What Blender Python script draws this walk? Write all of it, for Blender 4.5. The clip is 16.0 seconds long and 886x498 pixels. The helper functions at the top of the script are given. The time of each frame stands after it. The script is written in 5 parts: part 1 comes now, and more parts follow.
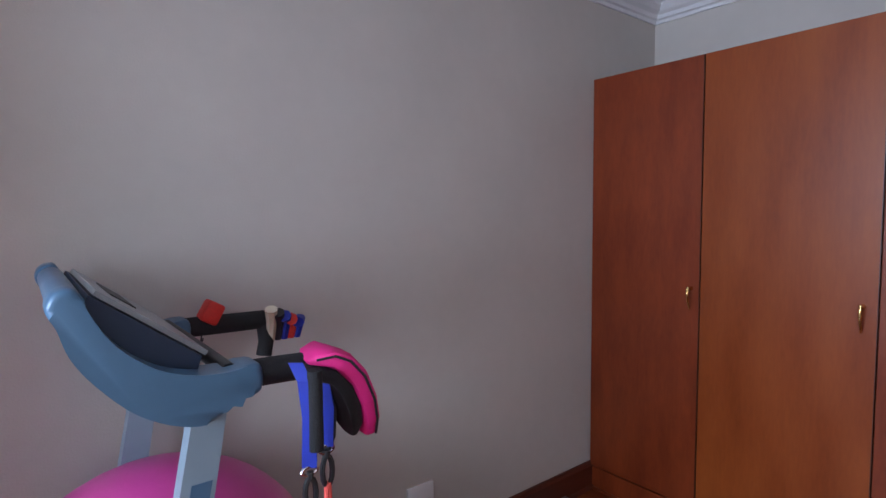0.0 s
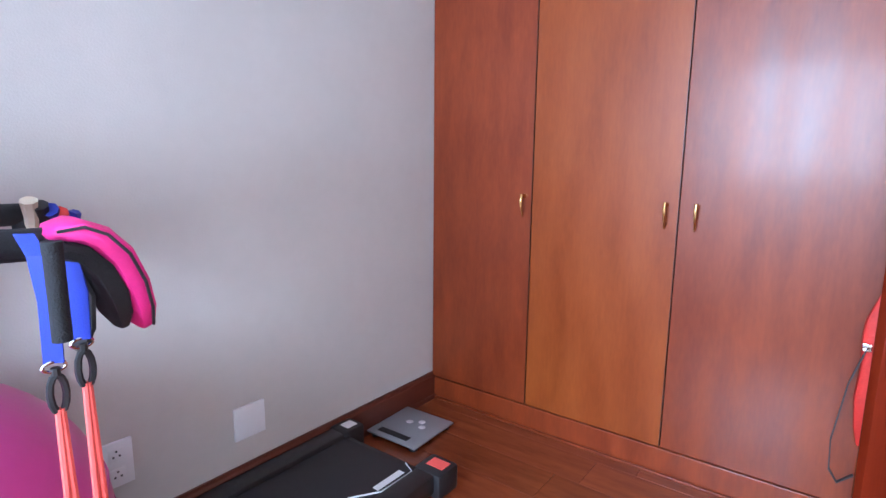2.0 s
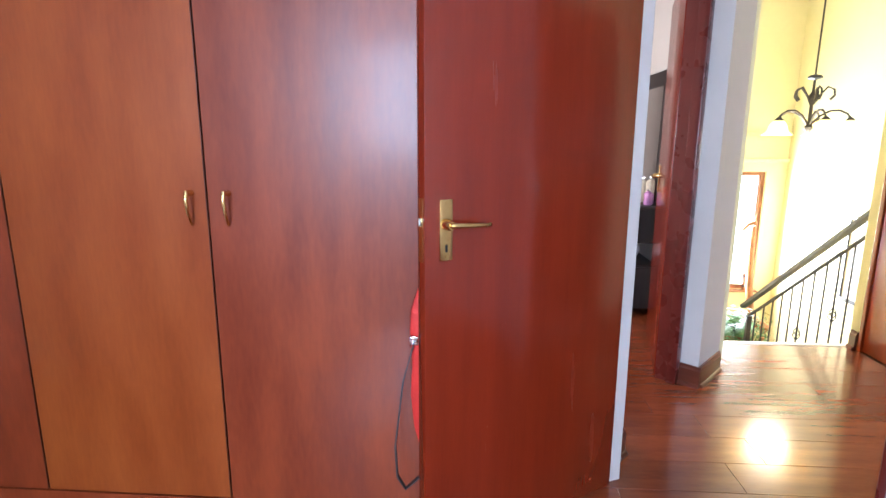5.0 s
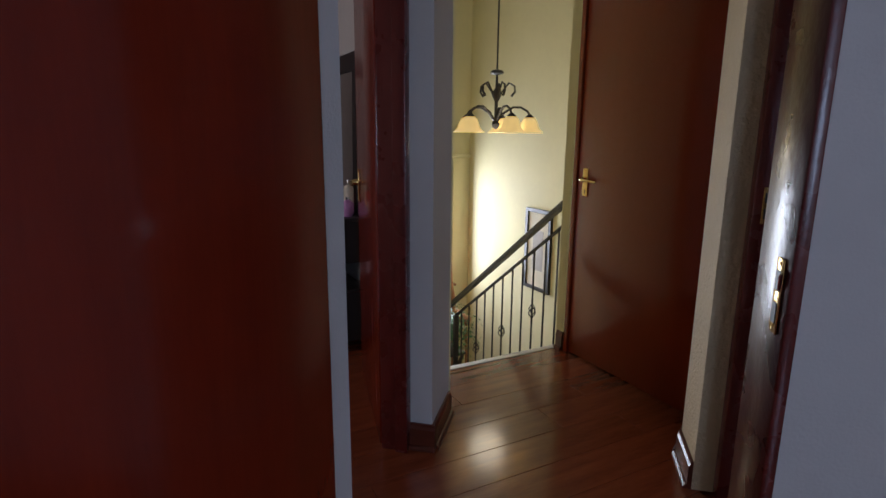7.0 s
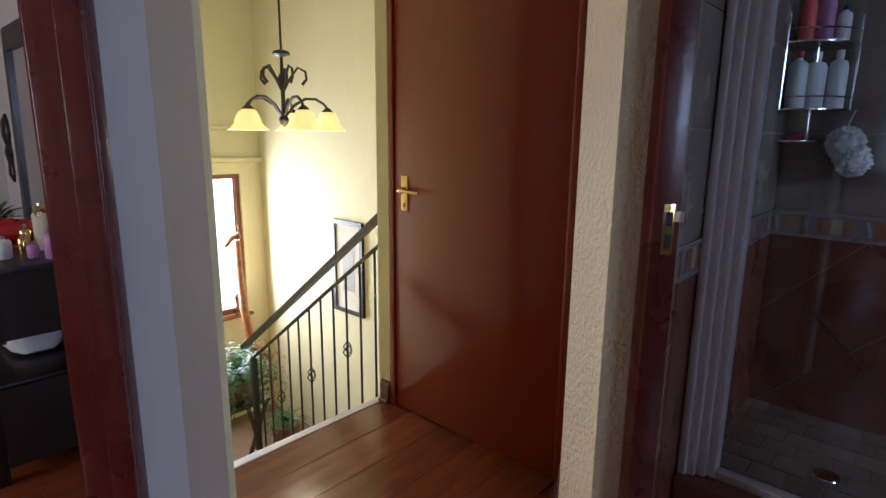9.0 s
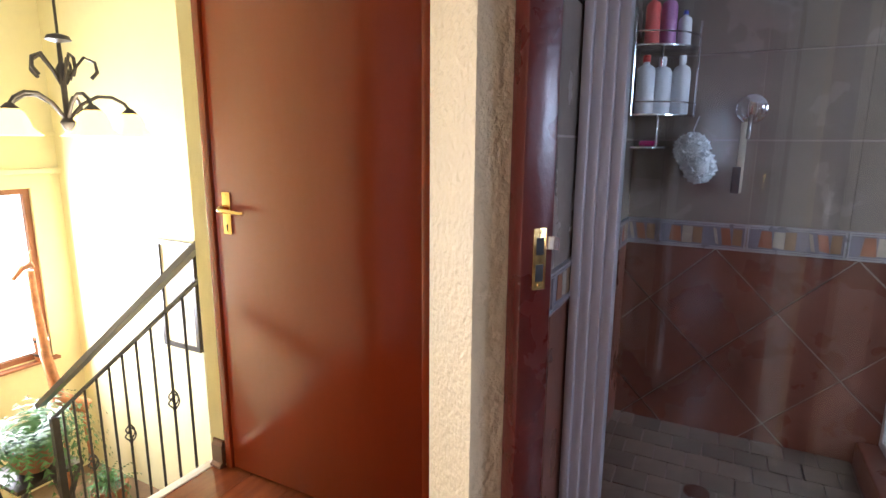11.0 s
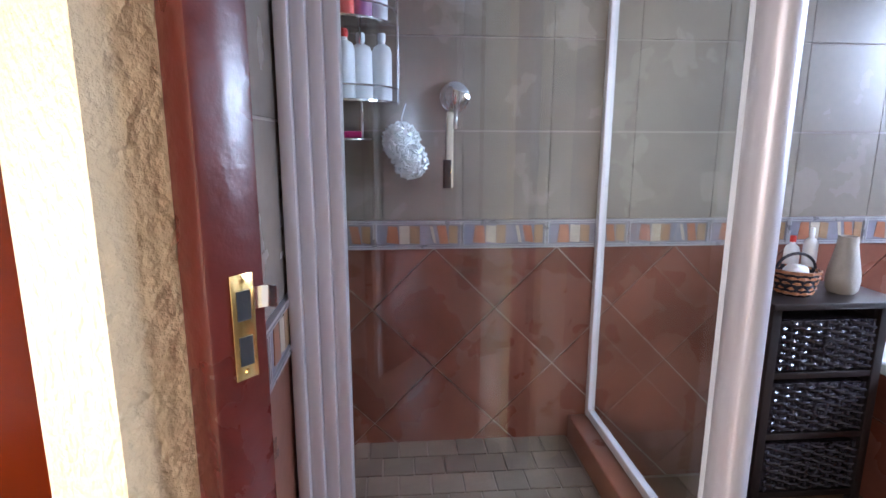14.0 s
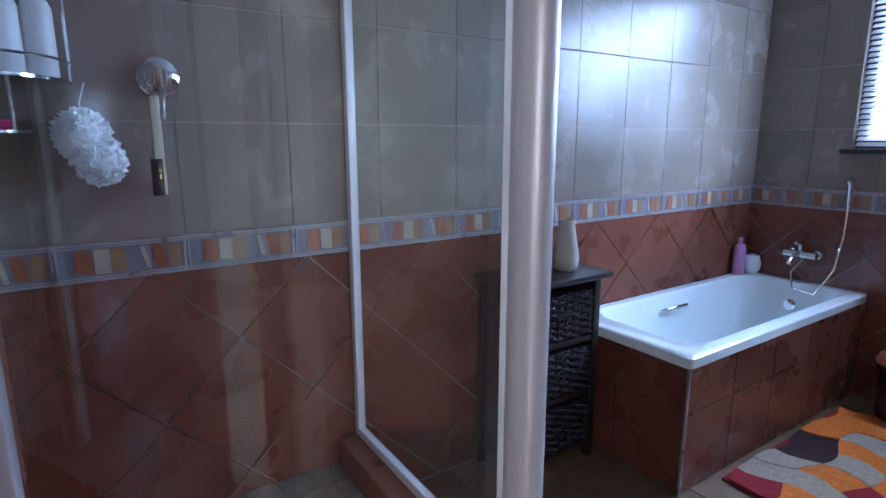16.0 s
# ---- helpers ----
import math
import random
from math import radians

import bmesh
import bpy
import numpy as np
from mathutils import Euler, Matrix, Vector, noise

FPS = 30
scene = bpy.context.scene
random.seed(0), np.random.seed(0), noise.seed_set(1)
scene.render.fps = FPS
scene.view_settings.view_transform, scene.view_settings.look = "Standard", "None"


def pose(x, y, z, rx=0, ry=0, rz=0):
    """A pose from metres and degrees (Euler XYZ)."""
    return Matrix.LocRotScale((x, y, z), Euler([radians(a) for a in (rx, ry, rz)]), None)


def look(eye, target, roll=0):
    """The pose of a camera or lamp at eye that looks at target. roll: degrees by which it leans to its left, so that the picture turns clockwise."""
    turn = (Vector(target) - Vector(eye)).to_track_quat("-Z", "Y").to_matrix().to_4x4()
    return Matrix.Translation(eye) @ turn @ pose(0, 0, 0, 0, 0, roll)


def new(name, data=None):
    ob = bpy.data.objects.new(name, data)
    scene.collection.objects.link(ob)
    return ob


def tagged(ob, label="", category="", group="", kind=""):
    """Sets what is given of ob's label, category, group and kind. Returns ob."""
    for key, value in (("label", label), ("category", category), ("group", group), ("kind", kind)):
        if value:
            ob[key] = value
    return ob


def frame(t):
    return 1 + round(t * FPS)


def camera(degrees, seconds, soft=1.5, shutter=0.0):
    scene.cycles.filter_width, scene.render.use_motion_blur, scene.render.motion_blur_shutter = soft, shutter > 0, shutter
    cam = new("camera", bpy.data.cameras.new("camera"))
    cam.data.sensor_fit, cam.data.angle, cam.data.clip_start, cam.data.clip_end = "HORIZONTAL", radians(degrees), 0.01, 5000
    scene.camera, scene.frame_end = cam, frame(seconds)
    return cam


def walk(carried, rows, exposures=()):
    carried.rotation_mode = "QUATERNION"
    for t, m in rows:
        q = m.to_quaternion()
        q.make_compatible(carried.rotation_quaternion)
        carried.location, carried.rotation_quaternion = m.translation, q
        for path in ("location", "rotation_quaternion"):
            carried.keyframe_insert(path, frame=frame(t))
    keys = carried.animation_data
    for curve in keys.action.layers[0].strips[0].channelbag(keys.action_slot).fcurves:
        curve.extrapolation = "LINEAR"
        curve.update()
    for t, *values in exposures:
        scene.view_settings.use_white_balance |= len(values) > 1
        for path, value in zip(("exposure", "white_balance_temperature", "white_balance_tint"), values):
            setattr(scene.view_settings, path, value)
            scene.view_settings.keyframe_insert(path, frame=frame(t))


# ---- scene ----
cam = camera(78.56, 16.0)
PATH = [  # seconds, x, y, z, pitch, roll, yaw
    (0.0, 1.729, -0.976, 1.435, -3.87, 0.47, -38.20),
    (0.5, 1.749, -0.990, 1.358, -5.08, -0.02, -41.14),
    (1.0, 1.776, -0.981, 1.330, -6.96, -0.09, -44.49),
    (1.5, 1.834, -0.987, 1.294, -8.57, -0.28, -47.91),
    (2.0, 1.879, -0.984, 1.272, -9.81, -0.51, -52.56),
    (2.5, 1.875, -0.980, 1.251, -10.30, -0.75, -58.61),
    (3.0, 1.913, -1.016, 1.257, -11.15, -0.63, -64.64),
    (3.5, 1.995, -1.085, 1.267, -11.51, -0.39, -69.55),
    (4.0, 2.146, -1.124, 1.265, -11.65, -0.43, -74.54),
    (4.5, 2.310, -1.188, 1.251, -11.59, -0.26, -79.28),
    (5.0, 2.523, -1.233, 1.252, -11.54, -0.19, -86.16),
    (7.5, 3.598, -1.579, 1.267, -12.02, -0.50, -123.24),
    (8.0, 3.775, -1.705, 1.268, -12.02, -0.43, -127.77),
    (8.5, 3.917, -1.831, 1.263, -11.84, -0.57, -132.43),
    (9.0, 4.001, -1.921, 1.253, -11.64, -0.58, -137.79),
    (9.5, 4.050, -1.995, 1.257, -11.45, -0.51, -142.33),
    (12.0, 4.204, -2.307, 1.264, -11.19, -0.33, -161.16),
    (12.5, 4.237, -2.347, 1.260, -11.34, -0.30, -167.16),
    (13.0, 4.250, -2.414, 1.254, -11.29, -0.29, -173.69),
    (13.5, 4.266, -2.495, 1.252, -11.31, -0.11, -179.06),
    (14.0, 4.269, -2.591, 1.249, -11.30, -0.17, -184.75),
    (14.5, 4.267, -2.669, 1.244, -11.30, -0.14, -191.03),
    (15.0, 4.292, -2.744, 1.242, -11.34, -0.04, -199.39),
    (15.5, 4.291, -2.782, 1.239, -11.21, 0.05, -207.22),
    (16.0, 4.257, -2.819, 1.234, -11.41, 0.13, -213.13),
]
walk(cam, [(t, pose(x, y, z, 90 + pitch, roll, yaw)) for t, x, y, z, pitch, roll, yaw in PATH],
     [(0.0, -0.65, 6100, 13), (1.0, 0.1, 5800, 12), (2.0, 0.75, 5500, 9), (2.7, 0.8, 5500, 9), (3.5, 0.45, 5400, 10), (5.0, 0.55, 5500, 11), (5.8, 0.0, 5400, 12), (7.3, -2.4, 5400, 17), (8.5, -1.85, 5400, 17),
      (9.5, -0.75, 5300, 15), (11.8, 0.45, 5900, 18), (13.5, 1.1, 5800, 15), (15.0, 0.95, 5300, 11), (16.0, 0.25, 4900, 11)])

# ---- world and lights ----
world = bpy.data.worlds.new("world")
scene.world = world
world.use_nodes = True
wn = world.node_tree.nodes
sky = wn.new("ShaderNodeTexSky")
sky.sky_type, sky.sun_disc = "NISHITA", False
sky.sun_elevation, sky.sun_rotation = radians(42), radians(200)
wn["Background"].inputs[1].default_value = 0.12
world.node_tree.links.new(sky.outputs[0], wn["Background"].inputs[0])
sun = new("sun", bpy.data.lights.new("sun", "SUN"))
sun.data.energy, sun.data.angle, sun.data.color = 2.5, radians(0.6), (1, 0.93, 0.84)
sun.matrix_world = look((0, 0, 9), (-3.0, 8.0, 0))


def window_light(name, at, to, w, h, power, color=(0.82, 0.9, 1.0)):
    """The sky's light in a window's opening; also used for the dressing room's fill."""
    d = bpy.data.lights.new(name, "AREA")
    d.shape, d.size, d.size_y, d.energy, d.color = "RECTANGLE", w, h, power, color
    ob = new(name, d)
    ob.matrix_world = look(at, to)
    return ob


window_light("bedroom_window_light", (-0.58, -0.48, 1.65), (3, -0.3, 1.2), 1.3, 1.15, 165, (0.7, 0.83, 1.0))
window_light("bathroom_window_light", (1.19, -3.4, 1.62), (3.4, -3.8, 0.9), 0.95, 0.8, 52, (0.68, 0.8, 1.0))
window_light("stair_window_light", (8.96, -4.05, 0.2), (6.5, -3.9, 0.2), 0.9, 1.3, 195, (1, 0.99, 0.95))
# Warm fill lamp added to lift the dressing room; no known source there.
window_light("dressing_fill_light", (6.5, 0.32, 1.5), (6.2, -2, 0.8), 1.1, 1.0, 60, (1, 0.88, 0.76))
lamp = new("chandelier_light", bpy.data.lights.new("chandelier_light", "POINT"))
lamp.data.energy, lamp.data.shadow_soft_size, lamp.data.color, lamp.location = 20, 0.14, (1, 0.82, 0.5), (6.72, -3.61, 1.2)


# ---- materials ----
def material(name, color, rough=0.5, metal=0.0, var=0.12, scale=6.0, stretch=(1, 1, 1), bump=0.0, bump_scale=80.0, random=0.0, coat=0.0, color2=None, spec=0.5):
    m = bpy.data.materials.new(name)
    m.use_nodes = True
    nt = m.node_tree
    n, ln, b = nt.nodes, nt.links, nt.nodes["Principled BSDF"]
    b.inputs["Roughness"].default_value, b.inputs["Metallic"].default_value = rough, metal
    b.inputs["Coat Weight"].default_value, b.inputs["Coat Roughness"].default_value = coat, 0.12
    b.inputs["Specular IOR Level"].default_value = spec
    tc, mp = n.new("ShaderNodeTexCoord"), n.new("ShaderNodeMapping")
    mp.inputs["Scale"].default_value = stretch
    ln.new(tc.outputs["Object"], mp.inputs[0])
    a, f = n.new("ShaderNodeTexNoise"), n.new("ShaderNodeTexNoise")
    a.inputs["Scale"].default_value, a.inputs["Detail"].default_value = scale, 6
    f.inputs["Scale"].default_value, f.inputs["Detail"].default_value = scale * 9, 4
    ln.new(mp.outputs[0], a.inputs[0])
    ln.new(mp.outputs[0], f.inputs[0])
    mix = n.new("ShaderNodeMath")
    mix.operation = "MULTIPLY_ADD"
    mix.inputs[1].default_value = 0.35
    ln.new(f.outputs[0], mix.inputs[0])
    ln.new(a.outputs[0], mix.inputs[2])
    r = n.new("ShaderNodeValToRGB")
    c2 = color2 or tuple(min(1, c * (1 + var)) for c in color)
    c1 = color if color2 else tuple(c * (1 - var) for c in color)
    r.color_ramp.elements[0].position, r.color_ramp.elements[1].position = 0.42, 0.92
    r.color_ramp.elements[0].color, r.color_ramp.elements[1].color = (*c1, 1), (*c2, 1)
    ln.new(mix.outputs[0], r.inputs[0])
    out = r.outputs[0]
    if random:
        oi, hs, ma = n.new("ShaderNodeObjectInfo"), n.new("ShaderNodeHueSaturation"), n.new("ShaderNodeMath")
        ma.operation = "MULTIPLY_ADD"
        ma.inputs[1].default_value, ma.inputs[2].default_value = 2 * random, 1 - random
        ln.new(oi.outputs["Random"], ma.inputs[0])
        ln.new(ma.outputs[0], hs.inputs["Value"])
        ln.new(out, hs.inputs["Color"])
        out = hs.outputs[0]
    ln.new(out, b.inputs["Base Color"])
    rm = n.new("ShaderNodeMath")
    rm.operation = "MULTIPLY_ADD"
    rm.inputs[1].default_value, rm.inputs[2].default_value = 0.18, rough - 0.09
    ln.new(a.outputs[0], rm.inputs[0])
    ln.new(rm.outputs[0], b.inputs["Roughness"])
    if bump:
        bn, bp = n.new("ShaderNodeTexNoise"), n.new("ShaderNodeBump")
        bn.inputs["Scale"].default_value, bn.inputs["Detail"].default_value = bump_scale, 4
        bp.inputs["Strength"].default_value, bp.inputs["Distance"].default_value = bump, 0.01
        ln.new(tc.outputs["Object"], bn.inputs[0])
        ln.new(bn.outputs[0], bp.inputs["Height"])
        ln.new(bp.outputs[0], b.inputs["Normal"])
    return m


def glass_material(name, tint=(0.93, 0.97, 0.96)):
    m = bpy.data.materials.new(name)
    m.use_nodes = True
    b = m.node_tree.nodes["Principled BSDF"]
    b.inputs["Base Color"].default_value = (*tint, 1)
    b.inputs["Roughness"].default_value, b.inputs["Transmission Weight"].default_value, b.inputs["IOR"].default_value = 0.0, 1.0, 1.45
    return m


def glow_material(name, color, strength):
    m = bpy.data.materials.new(name)
    m.use_nodes = True
    b = m.node_tree.nodes["Principled BSDF"]
    b.inputs["Base Color"].default_value = b.inputs["Emission Color"].default_value = (*color, 1)
    b.inputs["Emission Strength"].default_value = strength
    return m


PLASTER = material("cream_plaster", (0.56, 0.52, 0.48), 0.75, var=0.05, scale=2.0, bump=0.1, bump_scale=160)
ROUGH_PLASTER = material("rough_cream_plaster", (0.64, 0.52, 0.32), 0.7, var=0.06, scale=3.0, bump=0.9, bump_scale=60)
STAIR_PLASTER = material("yellow_stair_plaster", (0.7, 0.63, 0.37), 0.75, var=0.05, scale=2.0, bump=0.3, bump_scale=120)
CEILING = material("white_ceiling_paint", (0.75, 0.74, 0.76), 0.8, var=0.03)
WARDROBE = material("cherry_wood_laminate", (0.15, 0.021, 0.0055), 0.38, scale=3.0, stretch=(3.2, 3.2, 0.7), color2=(0.26, 0.046, 0.01), random=0.06, coat=0.08, spec=0.4)
WARDROBE_LIGHT = material("light_cherry_wood_laminate", (0.2, 0.034, 0.005), 0.38, scale=3.0, stretch=(3.2, 3.2, 0.7), color2=(0.3, 0.066, 0.009), coat=0.08, spec=0.4)
GLOSS_DOOR = material("red_brown_gloss_paint", (0.18, 0.016, 0.004), 0.24, var=0.15, scale=3, stretch=(5, 5, 0.4), bump=0.015, bump_scale=14, coat=0.3)
HALL_DOOR = material("brown_varnished_door", (0.24, 0.031, 0.006), 0.2, var=0.05, scale=2, stretch=(3, 3, 0.6), coat=0.15)
FRAME = material("dark_red_frame_paint", (0.1, 0.012, 0.008), 0.28, var=0.2, scale=8, bump=0.12, bump_scale=55, coat=0.15)
SKIRT = material("dark_stained_skirting", (0.1, 0.022, 0.01), 0.35, var=0.25, scale=4, stretch=(1, 1, 6), coat=0.2)
PLANK = material("red_brown_laminate_floor", (0.15, 0.03, 0.011), 0.2, var=0.3, scale=3, stretch=(7, 0.8, 1), color2=(0.27, 0.065, 0.02), random=0.16, coat=0.55)
BRASS = material("polished_brass", (0.75, 0.52, 0.2), 0.22, 1.0, var=0.08, scale=20)
STEEL = material("chromed_steel", (0.72, 0.73, 0.75), 0.12, 1.0, var=0.05, scale=20)
ALU = material("brushed_aluminium_profile", (0.66, 0.63, 0.66), 0.4, 0.35, var=0.06, scale=6, stretch=(8, 8, 0.5))
IRON = material("dark_wrought_iron", (0.045, 0.04, 0.04), 0.5, 0.5, var=0.2, scale=30, bump=0.2, bump_scale=120)
BLACK = material("black_plastic", (0.018, 0.018, 0.02), 0.45, var=0.2, scale=10, bump=0.1, bump_scale=200)
BELT = material("black_running_belt", (0.022, 0.022, 0.026), 0.6, var=0.15, scale=30, bump=0.3, bump_scale=400)
GRIP = material("black_foam_grip", (0.014, 0.014, 0.016), 0.85, var=0.2, scale=60, bump=0.4, bump_scale=300)
MILL_BLUE = material("blue_grey_treadmill_plastic", (0.075, 0.16, 0.26), 0.36, 0.1, var=0.07, scale=5, coat=0.15)
MILL_GREY = material("silver_grey_plastic", (0.32, 0.34, 0.36), 0.35, 0.3, var=0.06, scale=6)
MILL_POST = material("light_blue_grey_steel_paint", (0.27, 0.36, 0.43), 0.4, 0.2, var=0.05, scale=4)
MILL_NAVY = material("dark_navy_console_plastic", (0.018, 0.035, 0.075), 0.4, var=0.08, scale=5)
PINK = material("bright_pink_fabric", (0.75, 0.02, 0.22), 0.6, var=0.08, scale=20, bump=0.15, bump_scale=300)
BALL = material("pink_rubber_ball", (0.6, 0.06, 0.3), 0.36, var=0.05, scale=6, bump=0.06, bump_scale=150)
BLUE = material("royal_blue_webbing", (0.008, 0.026, 0.34), 0.6, var=0.12, scale=40, bump=0.2, bump_scale=500)
CORAL = material("coral_rubber_band", (0.85, 0.12, 0.1), 0.5, var=0.08, scale=20)
RED = material("red_fabric", (0.62, 0.03, 0.02), 0.6, var=0.15, scale=14, bump=0.3, bump_scale=120)
WHITE = material("white_plastic", (0.78, 0.78, 0.79), 0.4, var=0.03, scale=10)
CERAMIC = material("white_bath_enamel", (0.78, 0.84, 0.85), 0.12, var=0.02, scale=4, coat=0.5)
GREY_TILE = material("grey_stone_wall_tile", (0.235, 0.195, 0.16), 0.26, var=0.12, scale=5, random=0.1, bump=0.06, bump_scale=25)
RED_TILE = material("terracotta_wall_tile", (0.12, 0.038, 0.023), 0.28, scale=4, color2=(0.19, 0.066, 0.04), random=0.08, bump=0.08, bump_scale=20)
GROUT = material("pale_tile_grout", (0.3, 0.25, 0.22), 0.9, var=0.1, scale=20)
FLOOR_TILE = material("brown_slate_floor_tile", (0.16, 0.1, 0.055), 0.4, var=0.3, scale=5, random=0.15, bump=0.12, bump_scale=14)
SHOWER_TILE = material("grey_brown_mosaic_tile", (0.17, 0.13, 0.095), 0.42, var=0.2, scale=9, random=0.22, bump=0.15, bump_scale=40)
BORDER_TRIM = material("pewter_border_strip", (0.42, 0.4, 0.42), 0.3, 0.4, var=0.1, scale=20)
MOSAICS = [material("mosaic_" + n, c, 0.35, var=0.2, scale=30) for n, c in
           (("cream", (0.46, 0.39, 0.3)), ("rust", (0.3, 0.11, 0.05)), ("slate", (0.2, 0.185, 0.22)), ("ochre", (0.27, 0.16, 0.08)))]
GLASS = glass_material("clear_glass")
MIRROR = material("silvered_mirror", (0.85, 0.85, 0.85), 0.1, 1.0, var=0.01)
DARK_WOOD = material("black_stained_wood", (0.02, 0.014, 0.013), 0.38, var=0.3, scale=4, stretch=(4, 4, 1), coat=0.1)
WICKER = material("black_wicker", (0.028, 0.024, 0.03), 0.24, var=0.35, scale=30, bump=0.2, bump_scale=80, coat=0.3)
LEAF = material("green_fern_leaf", (0.05, 0.13, 0.035), 0.5, var=0.35, scale=12)
TERRA = material("brown_clay_pot", (0.23, 0.09, 0.04), 0.7, var=0.2, scale=10)
CARVED = material("carved_orange_wood", (0.33, 0.12, 0.04), 0.5, var=0.4, scale=22, bump=0.3, bump_scale=60)
STONE = material("beige_stoneware", (0.34, 0.3, 0.26), 0.6, var=0.12, scale=14, bump=0.2, bump_scale=60)
SPONGE = material("white_netting", (0.85, 0.87, 0.87), 0.8, var=0.08, scale=30)
LILAC = material("lilac_bottle", (0.5, 0.22, 0.45), 0.35, var=0.05)
PAPER = material("cream_paper", (0.62, 0.55, 0.42), 0.8, var=0.1, scale=8)
RUGS = [material("rug_" + n, c, 0.95, var=0.2, scale=50, bump=0.8, bump_scale=220) for n, c in
        (("orange", (0.75, 0.2, 0.02)), ("brown", (0.05, 0.022, 0.022)), ("cream", (0.45, 0.37, 0.28)), ("crimson", (0.28, 0.015, 0.025)))]
SHADE = glow_material("lit_frosted_glass", (1, 0.68, 0.22), 2.2)
DAYLIGHT = glow_material("bright_sky_backdrop", (1, 0.98, 0.93), 5.5)


# ---- mesh helpers ----
def box(bm, x0, y0, z0, x1, y1, z1, bevel=0.0):
    m = Matrix.LocRotScale(((x0 + x1) / 2, (y0 + y1) / 2, (z0 + z1) / 2), None, (abs(x1 - x0), abs(y1 - y0), abs(z1 - z0)))
    g = bmesh.ops.create_cube(bm, size=1, matrix=m)
    if bevel:
        es = list({e for v in g["verts"] for e in v.link_edges})
        bmesh.ops.bevel(bm, geom=es, offset=bevel, segments=2, affect="EDGES", profile=0.5)
    return bm


def tube(bm, pts, r, seg=8, r_end=None):
    """A round bar along a line of points, closed at both ends."""
    pts = [Vector(p) for p in pts]
    rings = []
    for i, p in enumerate(pts):
        d = (pts[min(i + 1, len(pts) - 1)] - pts[max(i - 1, 0)]).normalized()
        a = d.orthogonal().normalized() if not rings else (last - d * last.dot(d)).normalized()
        last = a
        b = d.cross(a)
        rr = r if r_end is None else r + (r_end - r) * i / (len(pts) - 1)
        rings.append([bm.verts.new(p + (a * math.cos(2 * math.pi * k / seg) + b * math.sin(2 * math.pi * k / seg)) * rr) for k in range(seg)])
    for q, w in zip(rings, rings[1:]):
        for k in range(seg):
            bm.faces.new((q[k], q[(k + 1) % seg], w[(k + 1) % seg], w[k]))
    bm.faces.new(rings[0][::-1])
    bm.faces.new(rings[-1])
    return bm


def lathe(bm, profile, at=(0, 0, 0), seg=20, wave=0.0, waves=8):
    rings = []
    for j, (r, z) in enumerate(profile):
        ring = []
        for k in range(seg):
            a = 2 * math.pi * k / seg
            rr = max(r, 0.0005) * (1 + wave * (j / len(profile)) * math.cos(waves * a))
            ring.append(bm.verts.new((at[0] + rr * math.cos(a), at[1] + rr * math.sin(a), at[2] + z)))
        rings.append(ring)
    for q, w in zip(rings, rings[1:]):
        for k in range(seg):
            bm.faces.new((q[k], q[(k + 1) % seg], w[(k + 1) % seg], w[k]))
    bm.faces.new(rings[0][::-1])
    bm.faces.new(rings[-1])
    return bm


def prism(bm, poly, lo, hi, axis="y"):
    """A polygon (2D) pulled from lo to hi along an axis: y takes (x, z), z takes (x, y), x takes (y, z)."""
    def place(p, h):
        return {"y": (p[0], h, p[1]), "z": (p[0], p[1], h), "x": (h, p[0], p[1])}[axis]
    a = [bm.verts.new(place(p, lo)) for p in poly]
    b = [bm.verts.new(place(p, hi)) for p in poly]
    bm.faces.new(a)
    bm.faces.new(b[::-1])
    for i in range(len(poly)):
        j = (i + 1) % len(poly)
        bm.faces.new((a[j], a[i], b[i], b[j]))
    return bm


def strip(bm, pts, width, thick, side=(0, 1, 0)):
    """A flat band along a line of points."""
    side = Vector(side).normalized()
    rows = []
    pts = [Vector(p) for p in pts]
    for i, p in enumerate(pts):
        d = (pts[min(i + 1, len(pts) - 1)] - pts[max(i - 1, 0)]).normalized()
        n = d.cross(side).normalized()
        rows.append([bm.verts.new(p + side * width / 2 * a + n * thick / 2 * b) for a, b in ((-1, -1), (1, -1), (1, 1), (-1, 1))])
    for q, w in zip(rows, rows[1:]):
        for k in range(4):
            bm.faces.new((q[k], q[(k + 1) % 4], w[(k + 1) % 4], w[k]))
    bm.faces.new(rows[0][::-1])
    bm.faces.new(rows[-1])
    return bm


def rounded_loop(pts, n=4):
    """A closed smooth curve through the points of a polygon."""
    out, c = [], len(pts)
    for i in range(c):
        p0, p1, p2, p3 = (Vector(pts[(i + k) % c]) for k in (-1, 0, 1, 2))
        for j in range(n):
            t = j / n
            v = 0.5 * (2 * p1 + (p2 - p0) * t + (2 * p0 - 5 * p1 + 4 * p2 - p3) * t * t + (3 * p1 - p0 - 3 * p2 + p3) * t ** 3)
            out.append((v.x, v.y))
    return out


